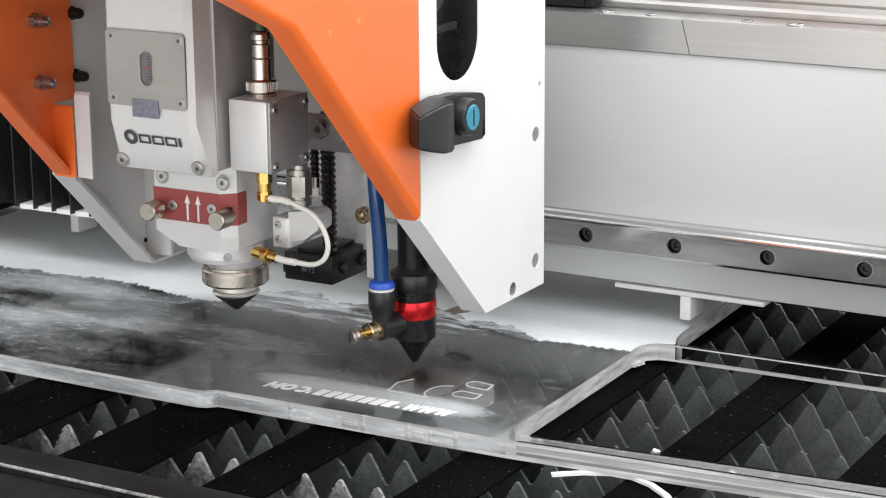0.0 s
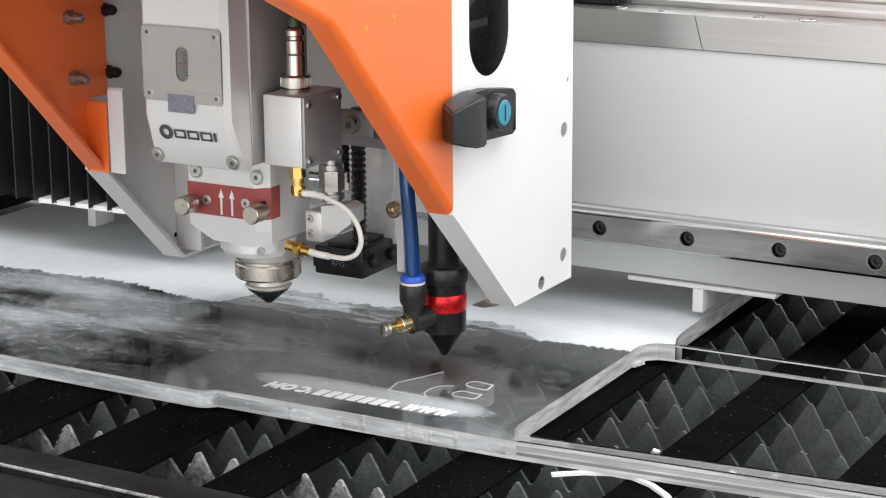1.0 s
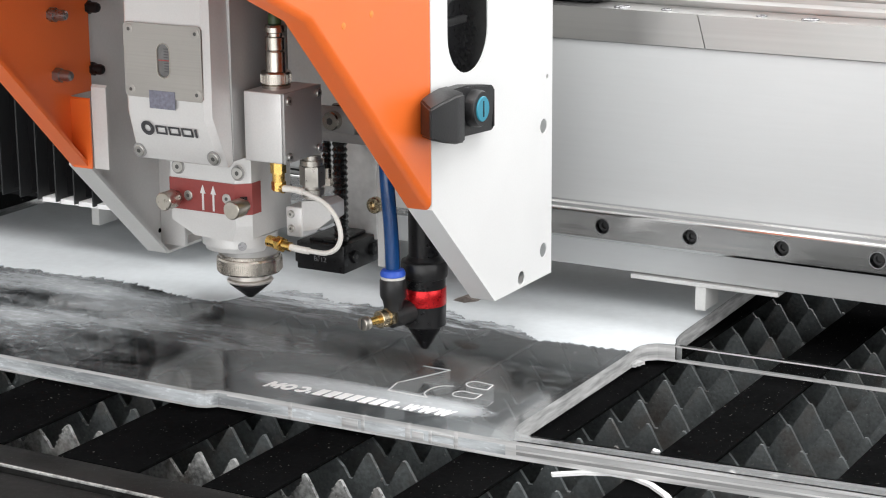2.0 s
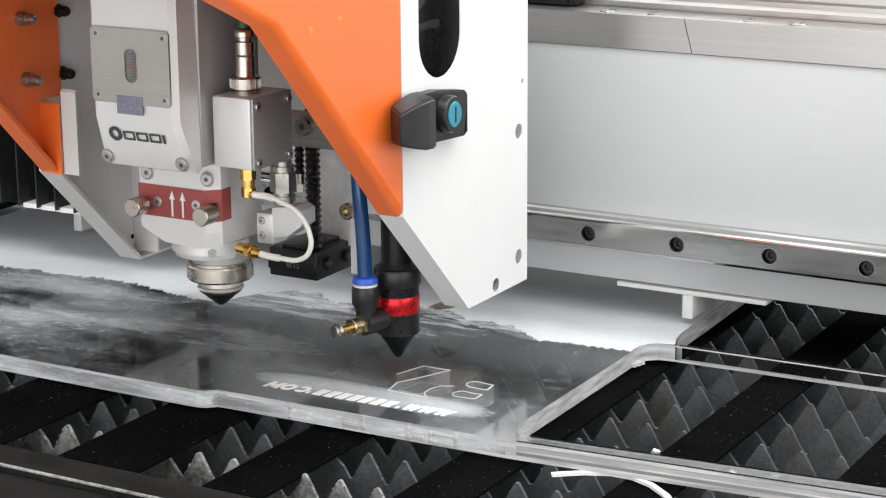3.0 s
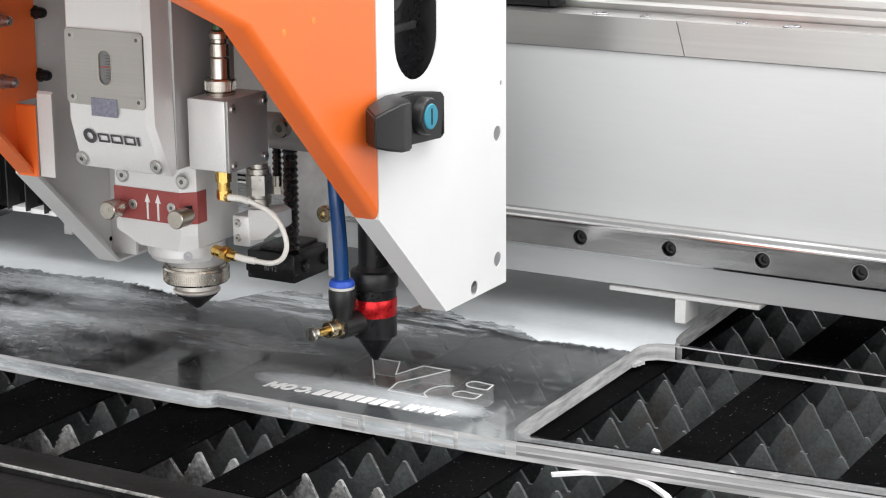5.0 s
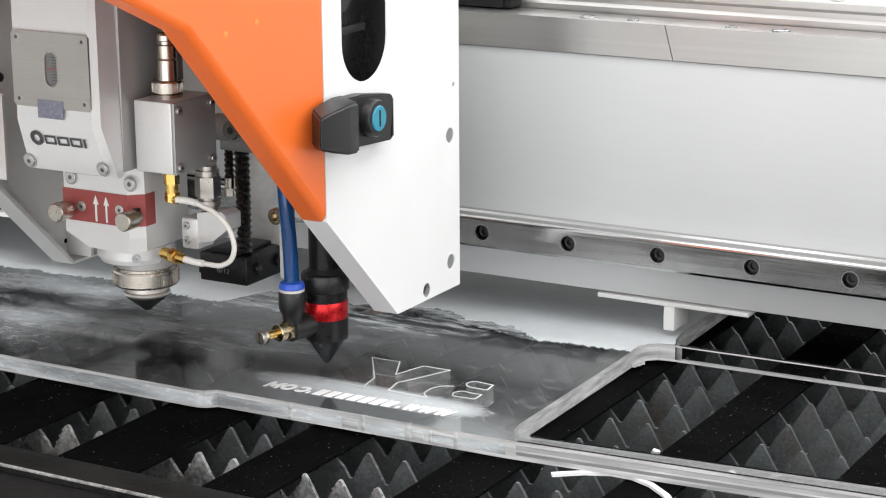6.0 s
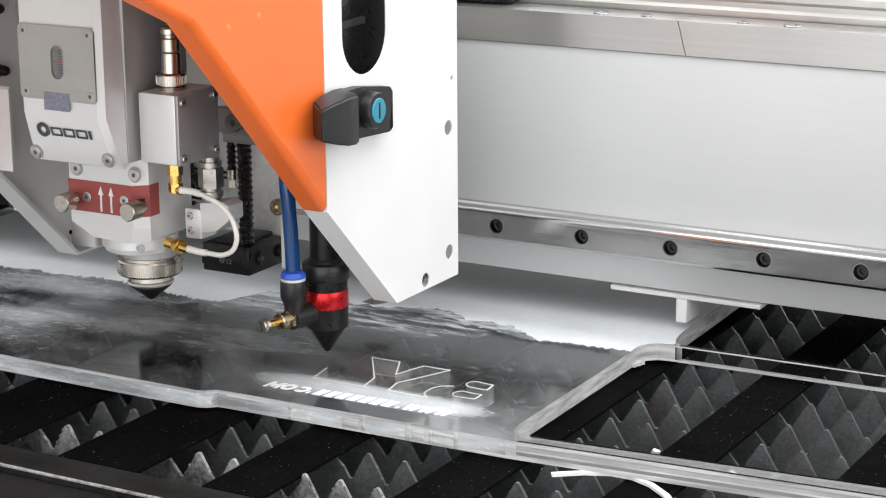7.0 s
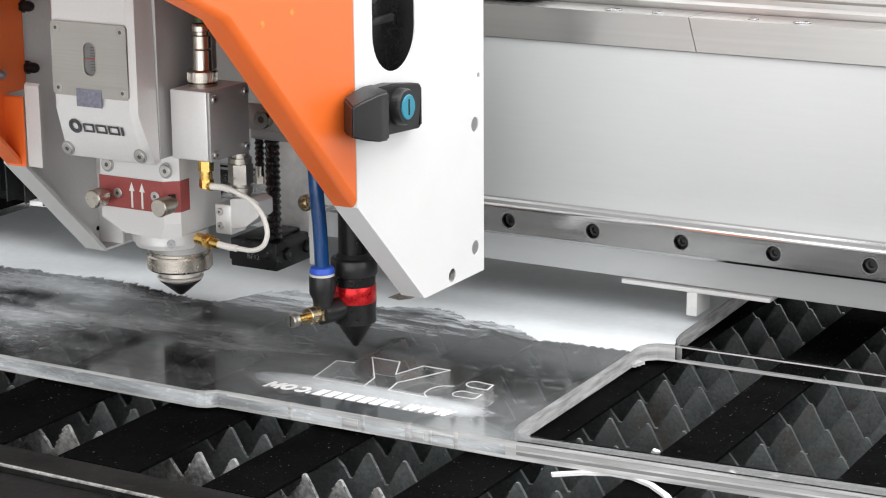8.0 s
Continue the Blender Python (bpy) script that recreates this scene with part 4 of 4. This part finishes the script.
# ---------------------------------------------------------------- fibre cutting head
def cutting_head():
    h = thing("laser_head", "silver laser cutting head with red band and nozzle", "laser head")
    bm = bmesh.new()
    prism(bm, [(-110, 340), (-110, 156), (-102.5, 130.0), (-98, 128.6), (-94.5, 130), (-94.5, 340)], -119.6, -64.2, "x")
    bmesh.ops.bevel(bm, geom=[e for e in bm.edges if abs(e.verts[0].co.x - e.verts[1].co.x) < 0.1 and e.verts[0].co.y < -100 and e.verts[1].co.y < -100],
                    offset=3.2, segments=1, affect="EDGES")
    for v in bm.verts:
        if v.co.x > -68 and v.co.z < 134:
            v.co.x += 3.4
    front = part("front_cover", bm, M_HEAD, h, "satin silver front cover")
    bm = bmesh.new()
    box(bm, -118, -60.2, -94.2, -40, 131, 340, 1.0)
    part("rear_housing", bm, M_HEADDARK, h)
    # window plate
    bm = bmesh.new()
    ring = [2 * math.pi * (i + 0.5) / 28 for i in range(28)]
    prism(bm, [(-117.2, 166.5), (-115.7, 165), (-68.3, 165), (-66.8, 166.5), (-66.8, 203), (-68.3, 204.6), (-115.7, 204.6), (-117.2, 203)],
          -111.2, -110, "y", [[(-91.4 + 3.9 * math.cos(a), 185.4 + (5 if math.sin(a) > 0 else -5) + 3.9 * math.sin(a)) for a in ring]])
    wp = part("window_plate", bm, M_PLATE, h, "brushed steel window plate", 0)
    bm = bmesh.new()
    a_out = [(-91.4 + 4.4 * math.cos(a), 185.4 + (5 if math.sin(a) > 0 else -5) + 4.4 * math.sin(a)) for a in ring]
    a_in = [(-91.4 + 3.9 * math.cos(a), 185.4 + (5 if math.sin(a) > 0 else -5) + 3.9 * math.sin(a)) for a in ring]
    prism(bm, a_out, -111.4, -111.2, "y", [a_in])
    part("window_rim", bm, M_CHROME, wp, "polished rim of the sight window", 0)
    bm = bmesh.new()
    box(bm, -95.6, -87.2, -110.3, -110.05, 176, 195, 0)
    glass = part("sight_glass", bm, M_SIGHT, wp, "dark grey sight glass")
    bm = bmesh.new()
    for i in range(9):
        box(bm, -91.6, -88.6 if i % 3 else -87.8, -110.45, -110.3, 179.4 + 1.5 * i, 179.9 + 1.5 * i, 0)
    part("scale_ticks", bm, M_PRINT, glass)
    bm = bmesh.new()
    box(bm, -95, -87.8, -110.6, -110.45, 185.2, 185.8, 0)
    part("sight_mark", bm, M_RED, glass)
    for x, z in ((-113.4, 201), (-70.4, 201), (-113.4, 168.8), (-70.4, 168.8)):
        socket_screw("plate_screw", (x, -111.2, z), (0, -1, 0), 3.1, wp, M_PLATE, h=0.35)
    bm = bmesh.new()
    box(bm, -101.4, -84.6, -111.5, -111.22, 159.6, 169.2, 0)
    part("tape", bm, M_TAPE, h, "grey-blue fabric tape")
    # emblem as plain shapes on the sloping lower face
    tilt = Matrix.Translation((0, -107.9 * MM, 147.6 * MM)) @ pose(0, 0, 0, 16.1, 0, 0)
    bm = bmesh.new()
    prism(bm, circle2(-105.8, 0.4, 4.2, 28), -0.5, -0.3, "y", [circle2(-105.8, 0.4, 2.0, 24)])
    part("emblem_ring", bm, M_PRINT, front, smooth=0).matrix_local = tilt
    for i in range(4):
        bm = bmesh.new()
        x = -100.4 + 8.5 * i
        w = 7.2 if i < 3 else 1.4
        prism(bm, [(x, -2.5), (x + w, -2.5), (x + w, 2.5), (x, 2.5)], -0.5, -0.3, "y",
              [] if i == 3 else [[(x + 1.0, -1.5), (x + w - 1.0, -1.5), (x + w - 1.0, 1.5), (x + 1.0, 1.5)]])
        part("emblem_bar", bm, M_PRINT, front, smooth=0).matrix_local = tilt
    for x in (-115, -66.2):
        # darker disc round each screw for the shade of its recess
        bm = bmesh.new()
        lathe(bm, [(4.2, 0), (4.2, 0.4)], (x, -104.0, 134.2), (0, -1, -0.28), 24)
        part("recess_shade_disc", bm, M_HEADDARK, front)
        socket_screw("cover_screw", (x, -104.2, 134.2), (0, -1, -0.28), 3.7, front, h=1.0)
    # sensor box with a round connector
    bm = bmesh.new()
    box(bm, -57.5, -33.6, -88, -52, 131, 168.8, 1.0)
    sb = part("sensor_box", bm, M_HEAD, h, "light grey sensor box")
    bm = bmesh.new()
    box(bm, -33.5, -31.6, -88, -52, 131, 168.8, 0.6)
    part("side_plate", bm, M_HEADDARK, sb, "dark grey end plate")
    for y, z in ((-84.5, 164.6), (-56, 164.6), (-84.5, 134.6), (-56, 134.6)):
        socket_screw("box_screw", (-31.6, y, z), (1, 0, 0), 2.7, sb, h=1.6)
    bm = bmesh.new()
    lathe(bm, [(7.6, 0), (7.8, 1.6), (7.0, 2), (8.2, 2.6), (8.2, 8.0), (7.7, 8.8), (5.6, 9.0), (5.4, 10), (5.4, 19.4), (4.9, 20), (5.3, 20.6), (5.3, 27), (4.2, 27.6),
               (4.2, 29.2), (5.5, 29.8), (5.5, 32.4), (5.0, 33.6), (3.4, 34)], (-47, -72, 168.8))
    con = part("connector", bm, M_CHROME, sb, "polished round cable connector", 20)
    bm = bmesh.new()
    for i in range(48):
        a = 2 * math.pi * i / 48
        x, y = -47 + 8.2 * math.cos(a), -72 + 8.2 * math.sin(a)
        rod(bm, (x, y, 171.8), (x, y, 176.4), 0.12, 0.12, 6)
    part("knurling", bm, M_CHROME, con)
    bm = bmesh.new()
    lathe(bm, [(3.6, 0), (3.6, 3), (3.2, 5), (3, 5.4)], (-47, -72, 203))
    part("seal", bm, M_GREEN, con, "green rubber seal")
    tube("connector_cable", [(-47, -72, 208), (-48, -70, 235), (-53, -66, 262), (-57, -58, 330)], 3.2, M_BLACK, sb)
    # lens block with the red band
    plan = [(-113.4, -80), (-70.6, -80), (-63.8, -73.8), (-63.8, -36), (-113.4, -36)]
    bm = bmesh.new()
    prism(bm, plan, 91, 131.5, "z")
    lower = [bm.verts.new(p) for p in ((-98, -80, 83.4), (-73, -80, 82.6), (-63.8, -73.8, 83.8), (-63.8, -36, 83.8), (-98, -36, 83.4))]
    upper = [bm.verts.new((x, y, 91.02)) for x, y in plan]
    for i in range(5):
        bm.faces.new((lower[i], lower[(i + 1) % 5], upper[(i + 1) % 5], upper[i]))
    bm.faces.new(lower[::-1])
    lb = part("lens_block", bm, M_HEAD, h, "satin silver lens block", 20)
    bm = bmesh.new()
    prism(bm, [(-113.9, -80.7), (-70.3, -80.7), (-63.2, -74.3), (-63.2, -66), (-113.9, -66)], 97.6, 115, "z")
    band = part("red_band", bm, M_RED, lb, "dark red anodised drawer front", 0)
    for x, z in ((-108.2, 104.2), (-63.2, 104.2)):
        bm = bmesh.new()
        lathe(bm, [(3.0, 0), (3.0, 4), (4.8, 4.2), (5.1, 5), (5.1, 13.4), (4.6, 14.0)], (x, -80.7, z), (0, -1, 0), 28)
        part("thumb_screw", bm, M_KNOB, band, "knurled steel thumb screw")
    for x, z in ((-101.2, 105.8), (-75.6, 106.5)):
        socket_screw("band_screw", (x, -80.7, z), (0, -1, 0), 3.2, band, h=0.6)
    for x in (-91.4, -84.4):
        bm = bmesh.new()
        prism(bm, [(x - 0.6, 98.6), (x + 0.6, 98.6), (x + 0.6, 108), (x + 1.8, 108), (x, 112.8), (x - 1.8, 108), (x - 0.6, 108)], -81.0, -80.72, "y")
        part("arrow", bm, M_PALE, band, "white arrow mark", 0)
    # solid black block for the shade in the band's notch
    bm = bmesh.new()
    box(bm, -67.6, -65.2, -79.6, -76.2, 100.6, 108.0, 0)
    part("notch", bm, M_BLACK, band)
    for x, z in ((-108, 121.2), (-68.2, 121.4)):
        # recess shade again, as a flat grey disc
        bm = bmesh.new()
        lathe(bm, [(4.3, 0), (4.3, 0.3)], (x, -80, z), (0, -1, 0), 24)
        part("recess_shade_disc", bm, M_HEADDARK, lb)
        socket_screw("block_screw", (x, -80.2, z), (0, -1, 0), 3.9, lb, h=1.0)
    # nozzle stack
    at = (-79.2, -56, 0.6)
    bm = bmesh.new()
    lathe(bm, [(18, 73.6), (19.4, 74.0), (19.8, 76.4), (21.2, 76.8), (21.2, 83)], (-83.5, -58, 0.6), seg=56)
    part("collar", bm, M_HEAD, h)
    bm = bmesh.new()
    lathe(bm, [(16, 69.8), (16, 76)], at)
    part("neck", bm, M_HEADDARK, h)
    bm = bmesh.new()
    lathe(bm, [(14, 59.2), (17.4, 59.7), (18.3, 60.8), (18.3, 67.6), (17.8, 68.6), (17.2, 68.8), (17.2, 70.2), (15.4, 70.6)], at, seg=64)
    lr = part("lock_ring", bm, M_CHROME, h, "knurled nickel lock ring", 18)
    bm = bmesh.new()
    for i in range(96):
        a = 2 * math.pi * i / 96
        x, y = at[0] + 18.3 * math.cos(a), at[1] + 18.3 * math.sin(a)
        rod(bm, (x, y, 61.8), (x, y, 67.2), 0.09, 0.09, 4)
    part("knurling", bm, M_CHROME, lr)
    bm = bmesh.new()
    lathe(bm, [(10, 55.4), (11.2, 55.8), (11.2, 59.6)], at)
    part("nozzle_neck", bm, M_SEAT, h, "", 18)
    bm = bmesh.new()
    lathe(bm, [(10, 52.8), (12.4, 53.5), (13.1, 54.4), (12.6, 55.1), (10, 55.6)], at, seg=48)
    part("nozzle_seat", bm, M_SEAT, h, "", 18)
    bm = bmesh.new()
    lathe(bm, [(1.0, 44.4), (1.8, 44.2), (11.6, 52.4), (11.6, 53.2)], at)
    part("nozzle", bm, M_BLACK, h, "dark conical nozzle tip", 20)
    bm = bmesh.new()
    rod(bm, (-71.9, -73.0, 79.2), (-69.9, -75.6, 79.2), 2.4)
    part("ring_pin", bm, M_BOLT, h)
    # gilt connectors and the white signal lead
    bm = bmesh.new()
    hexagon(bm, (-48.6, -70, 130), (-48.6, -70, 121.6), 4.3)
    rod(bm, (-48.6, -70, 122), (-48.6, -70, 112), 3.4)
    hexagon(bm, (-48.6, -70, 117), (-48.6, -70, 112.4), 4.0)
    rod(bm, (-48.6, -70, 114), (-44.6, -71, 113.4), 2.6)
    part("signal_plug", bm, M_BRASS, h, "gilt coaxial plug", 20)
    bm = bmesh.new()
    rod(bm, (-57.5, -68, 82.4), (-51, -69, 82), 3.2)
    hexagon(bm, (-51, -69, 82), (-46.8, -70, 81.7), 4.2)
    rod(bm, (-46.8, -70, 81.7), (-42, -70, 81.2), 2.6)
    part("signal_plug", bm, M_BRASS, h, "gilt coaxial plug", 20)
    tube("signal_lead", [(-45.4, -71, 113.6), (-38, -70, 113.4), (-29, -70, 111.6), (-17, -70, 106), (-10.4, -70, 96), (-10.6, -70, 87), (-16, -70, 81.6),
                         (-29, -70, 80.3), (-43, -70, 81.2)], 1.4, M_CABLE, h, "white braided signal lead")
    for line in ([(-45, -71, 113.6), (-38, -70, 113.4), (-33, -70, 112.7)], [(-42, -70, 81.2), (-36, -70, 80.5), (-30, -70, 80.3)]):
        tube("lead_sleeve", line, 1.9, M_CABLE, h, "white shrink sleeve")
    # side clamp and gland
    bm = bmesh.new()
    box(bm, -54.7, -44, -55, -40, 82.6, 99.5, 0.8)
    prism(bm, [(-45, 102.8), (-30, 105), (-26, 103), (-26, 95), (-35, 88), (-45, 86)], -54, -40, "y")
    bmesh.ops.bevel(bm, geom=list(bm.edges), offset=0.9, segments=2, affect="EDGES", clamp_overlap=True)
    cl = part("side_clamp", bm, M_HEAD, h)
    for z in (95.4, 87.3):
        socket_screw("clamp_screw", (-51, -55, z), (0, -1, 0), 2.4, cl, h=1.4)
    bm = bmesh.new()
    rod(bm, (-42.0, -47, 104), (-42.0, -47, 128), 5.2)
    hexagon(bm, (-42.0, -47, 111), (-42.0, -47, 122), 7.0)
    rod(bm, (-42.0, -47, 122.6), (-42.0, -47, 125.4), 6.6)
    rod(bm, (-42.0, -47, 106), (-42.0, -47, 109), 6.8)
    part("gas_gland", bm, M_NICKEL, h, "nickel hose gland", 20)
    return h


# ---------------------------------------------------------------- lift drive behind the heads
def lift_drive():
    d = thing("lift_drive", "ball screw lift drive with black bearing block", "lift drive")
    bm = bmesh.new()
    box(bm, -93, -60, 12, 56, 43.5, 60.5, 1.0)
    box(bm, -97, -86, 16, 50, 46, 54, 0.8)
    box(bm, -86, -66, 15, 48, 60, 62.5, 0.8)
    blk = part("bearing_block", bm, M_BLACK, d, "black bearing block")
    print_on("block_mark", "BF12", (-81, 11.8, 49.5), 4.4, M_BOLT, blk)
    for y, z in ((23, 52), (44, 52)):
        socket_screw("block_screw", (-60, y, z), (1, 0, 0), 4.5, blk, M_BLACK)
    bm = bmesh.new()
    lathe(bm, [(3.6 if i % 2 else 4.6, 62 + i * 1.8) for i in range(46)], (-66.5, 20, 0), seg=24)
    part("ball_screw", bm, M_THREAD, d, "black threaded ball screw")
    bm = bmesh.new()
    lathe(bm, [(2.2 if i % 2 else 3.0, 102 + i * 1.6) for i in range(14)], (-75.5, 20, 0), seg=20)
    aux = part("adjusting_screw", bm, M_THREAD, d)
    bm = bmesh.new()
    hexagon(bm, Vector((-75.5, 20, 94)), Vector((-75.5, 20, 98.5)), 3.6)
    rod(bm, (-75.5, 20, 98.5), (-75.5, 20, 104.5), 3.0)
    part("lock_nut", bm, M_CHROME, aux, "plated lock nut")
    bm = bmesh.new()
    box(bm, -80, -58, 46, 52, 57, 130, 0.6)
    part("guide_plate", bm, M_GALV, d, "bright steel guide plate")
    bm = bmesh.new()
    box(bm, -76, -22, 12, 56, 122, 128, 0.8)
    box(bm, -78, -50, 10, 14, 128, 143, 0.8)
    part("lift_bracket", bm, M_HEADDARK, d)
    socket_screw("bracket_screw", (-63.5, 10, 135.4), (0, -1, 0), 6.3, d, M_CHROME, h=5)
    return d


# ---------------------------------------------------------------- second nozzle
def gas_nozzle():
    g = thing("gas_nozzle", "black laser nozzle with red ring and air fitting", "laser nozzle")
    bm = bmesh.new()
    lathe(bm, [(8.8, 62), (8.8, 190)], (1, 0, 0))
    part("tube", bm, M_BLACK, g)
    bm = bmesh.new()
    lathe(bm, [(12, 53), (13, 53.6), (13.3, 54.4), (13.3, 62), (12.8, 63), (10.6, 63.6), (9, 66)], (1, 0, 0), seg=48)
    part("clamp_ring", bm, M_PLASTIC, g)
    bm = bmesh.new()
    lathe(bm, [(12.1, 47.6), (12.1, 53.2)], (1, 0, 0))
    part("neck", bm, M_BLACK, g)
    bm = bmesh.new()
    lathe(bm, [(12.3, 37.6), (12.5, 38), (12.5, 47.2), (12.3, 47.6)], (1, 0, 0))
    part("red_ring", bm, M_REDRING, g, "bright red anodised ring")
    bm = bmesh.new()
    lathe(bm, [(1.0, 10.6), (1.5, 10.7), (2.2, 11.6), (10.2, 24.4), (12.2, 25.6), (12.4, 37.6)], (1, 0, 0))
    part("tip", bm, M_BLACK, g, "black conical tip")
    # elbow and needle valve
    d = Vector((-11.6, -41.9, 0)).normalized()

    def along(s, z=35.0):
        return Vector((0, 0, z)) + d * s
    bm = bmesh.new()
    rod(bm, along(10), along(25.4), 6.7)
    lathe(bm, [(5.2, -4), (5.4, 6), (5.9, 8.6), (7.2, 11), (7.5, 12.6), (7.5, 20.4), (7.1, 21.6), (6.4, 21.8)], along(23.2), seg=32)
    elbow = part("elbow", bm, M_PLASTIC, g, "black push-in elbow")
    bm = bmesh.new()
    lathe(bm, [(6.2, 0), (7.1, 0.4), (7.1, 1.8), (6.3, 3.6), (4.9, 4.2)], along(23.2, 58.0))
    part("release_collar", bm, M_BLUE, elbow, "blue release collar")
    bm = bmesh.new()
    lathe(bm, [(6.9, 0), (6.9, 1.4)], along(23.2, 56.7), seg=32)
    part("collet_ring", bm, M_CABLE, elbow, "white collet ring")
    bm = bmesh.new()
    hexagon(bm, along(25.4), along(28.6), 5.8)
    rod(bm, along(28.6), along(30), 4.2)
    lathe(bm, [(4.4, 0), (4.9, 0.4), (4.9, 4.2), (4.4, 4.6), (3, 4.6)], along(30), d, 28)
    nv = part("needle_valve", bm, M_BRASSY, elbow, "plated needle valve")
    bm = bmesh.new()
    rod(bm, along(34.5), along(43), 2.3)
    part("stem", bm, M_BRASS, nv)
    bm = bmesh.new()
    lathe(bm, [(2.4, 0), (3.7, 0.3), (3.9, 0.8), (3.5, 1.2), (3.9, 1.6), (3.5, 2.0), (3.9, 2.4), (3.9, 4.4), (3.4, 4.9)], along(42.4), d, 28)
    kn = part("knob", bm, M_KNOB, nv)
    # dark rod across the knob, the shade of its screwdriver slot
    bm = bmesh.new()
    rod(bm, along(47.35) - Vector((0, 0, 3.0)), along(47.35) + Vector((0, 0, 3.0)), 0.45, seg=8)
    part("slot", bm, M_BOLTBLACK, kn)
    p = along(23.2, 60)
    tube("air_tube", [p, p + Vector((-0.8, 0.3, 20)), p + Vector((-3.4, 0.5, 54)), p + Vector((-7, 4, 130))], 4.1, M_BLUETUBE, g, "translucent blue air tube")
    # mounting strip behind
    bm = bmesh.new()
    box(bm, -35.8, -31, 10, 15, 52, 112, 0.6)
    box(bm, -30.9, -28.6, 11, 15, 52, 90, 0.4)
    st = part("mount_strip", bm, M_PALE, g)
    bm = bmesh.new()
    lathe(bm, [(4.8, 0), (4.8, 3), (4.2, 3.6), (2.6, 3.6), (2.4, 1)], (-36, 10, 88.7), (0, -1, 0), 20)
    part("brass_bush", bm, M_BRASSY, st)
    bm = bmesh.new()
    box(bm, -24.6, 24, 9.6, 12, 88.6, 150, 0.4)
    part("mount_plate", bm, M_WHITE, g)
    return g


def offcut():
    """A thin curled offcut lying on the slats."""
    bm = bmesh.new()
    pts = [(122, -71), (135, -61), (148, -55.5), (160, -55.5), (172, -60.5), (184, -70), (196, -84)]
    rows = []
    for i, (x, y) in enumerate(pts):
        a = Vector(pts[max(i - 1, 0)])
        b = Vector(pts[min(i + 1, len(pts) - 1)])
        d = (b - a).normalized()
        s = Vector((-d.y, d.x)) * 1.6
        rows.append([bm.verts.new((x + k * s.x, y + k * s.y, z)) for k, z in ((-1, -12), (1, -12), (1, -10.4), (-1, -10.4))])
    for a, b in zip(rows, rows[1:]):
        for i in range(4):
            bm.faces.new((a[i], a[(i + 1) % 4], b[(i + 1) % 4], b[i]))
    bm.faces.new(rows[0])
    bm.faces.new(rows[-1])
    tagged(part("curled_offcut", bm, M_OFFCUT), "thin white curled plastic offcut on the slats", "offcut")


def chips():
    """Splinters of acrylic caught on a bar and between the teeth."""
    for at, turn, size in (((153.5, -13.5, -12.4), 35, 2.4), ((198, -16.2, -15.5), -30, 2.2), ((219.8, -16.0, -13.5), 60, 2.3)):
        bm = bmesh.new()
        prism(bm, [(-size, -0.8), (-0.3 * size, -1.3), (size, -0.4), (0.7 * size, 0.9), (-0.5 * size, 1.2)], -1.0, 1.6, "z")
        ob = part("acrylic_splinter", bm, M_OFFCUT, smooth=0)
        ob.matrix_world = pose(at[0] * MM, at[1] * MM, at[2] * MM, 25, 20, turn)
        tagged(ob, "small white acrylic splinter caught on the bed", "splinter", "splinters on the bed")


room()
cutting_bed()
slats()
acrylic_sheet()
protective_film()
engraved_letters()
strokes = cut_outlines()
gantry_thing = gantry()
bellows_thing = bellows()
carriage_thing = carriage()
latch(carriage_thing)
head_thing = cutting_head()
drive_thing = lift_drive()
nozzle_thing = gas_nozzle()
offcut()
chips()


def motions():
    times = sorted({round(0.1 * i, 2) for i in range(81)})
    both, along_y = [], []
    for t in times:
        x, y = tool_at(t)
        both.append((t, pose(x * MM, y * MM, 0)))
        along_y.append((t, pose(0, y * MM, 0)))
    for ob in (carriage_thing, head_thing, drive_thing, nozzle_thing):
        walk(ob, both)
    for ob in (gantry_thing, bellows_thing):
        walk(ob, along_y)
    # each stroke of the cut comes up into the sheet as the tool passes it
    for ob, ta, tb in strokes:
        mid = (ta + tb) / 2
        low, up = pose(0, 0, -0.12), pose(0, 0, 0)
        walk(ob, [(0, low), (max(mid - 0.035, 0.01), low), (mid + 0.01, up), (8, up)])


motions()
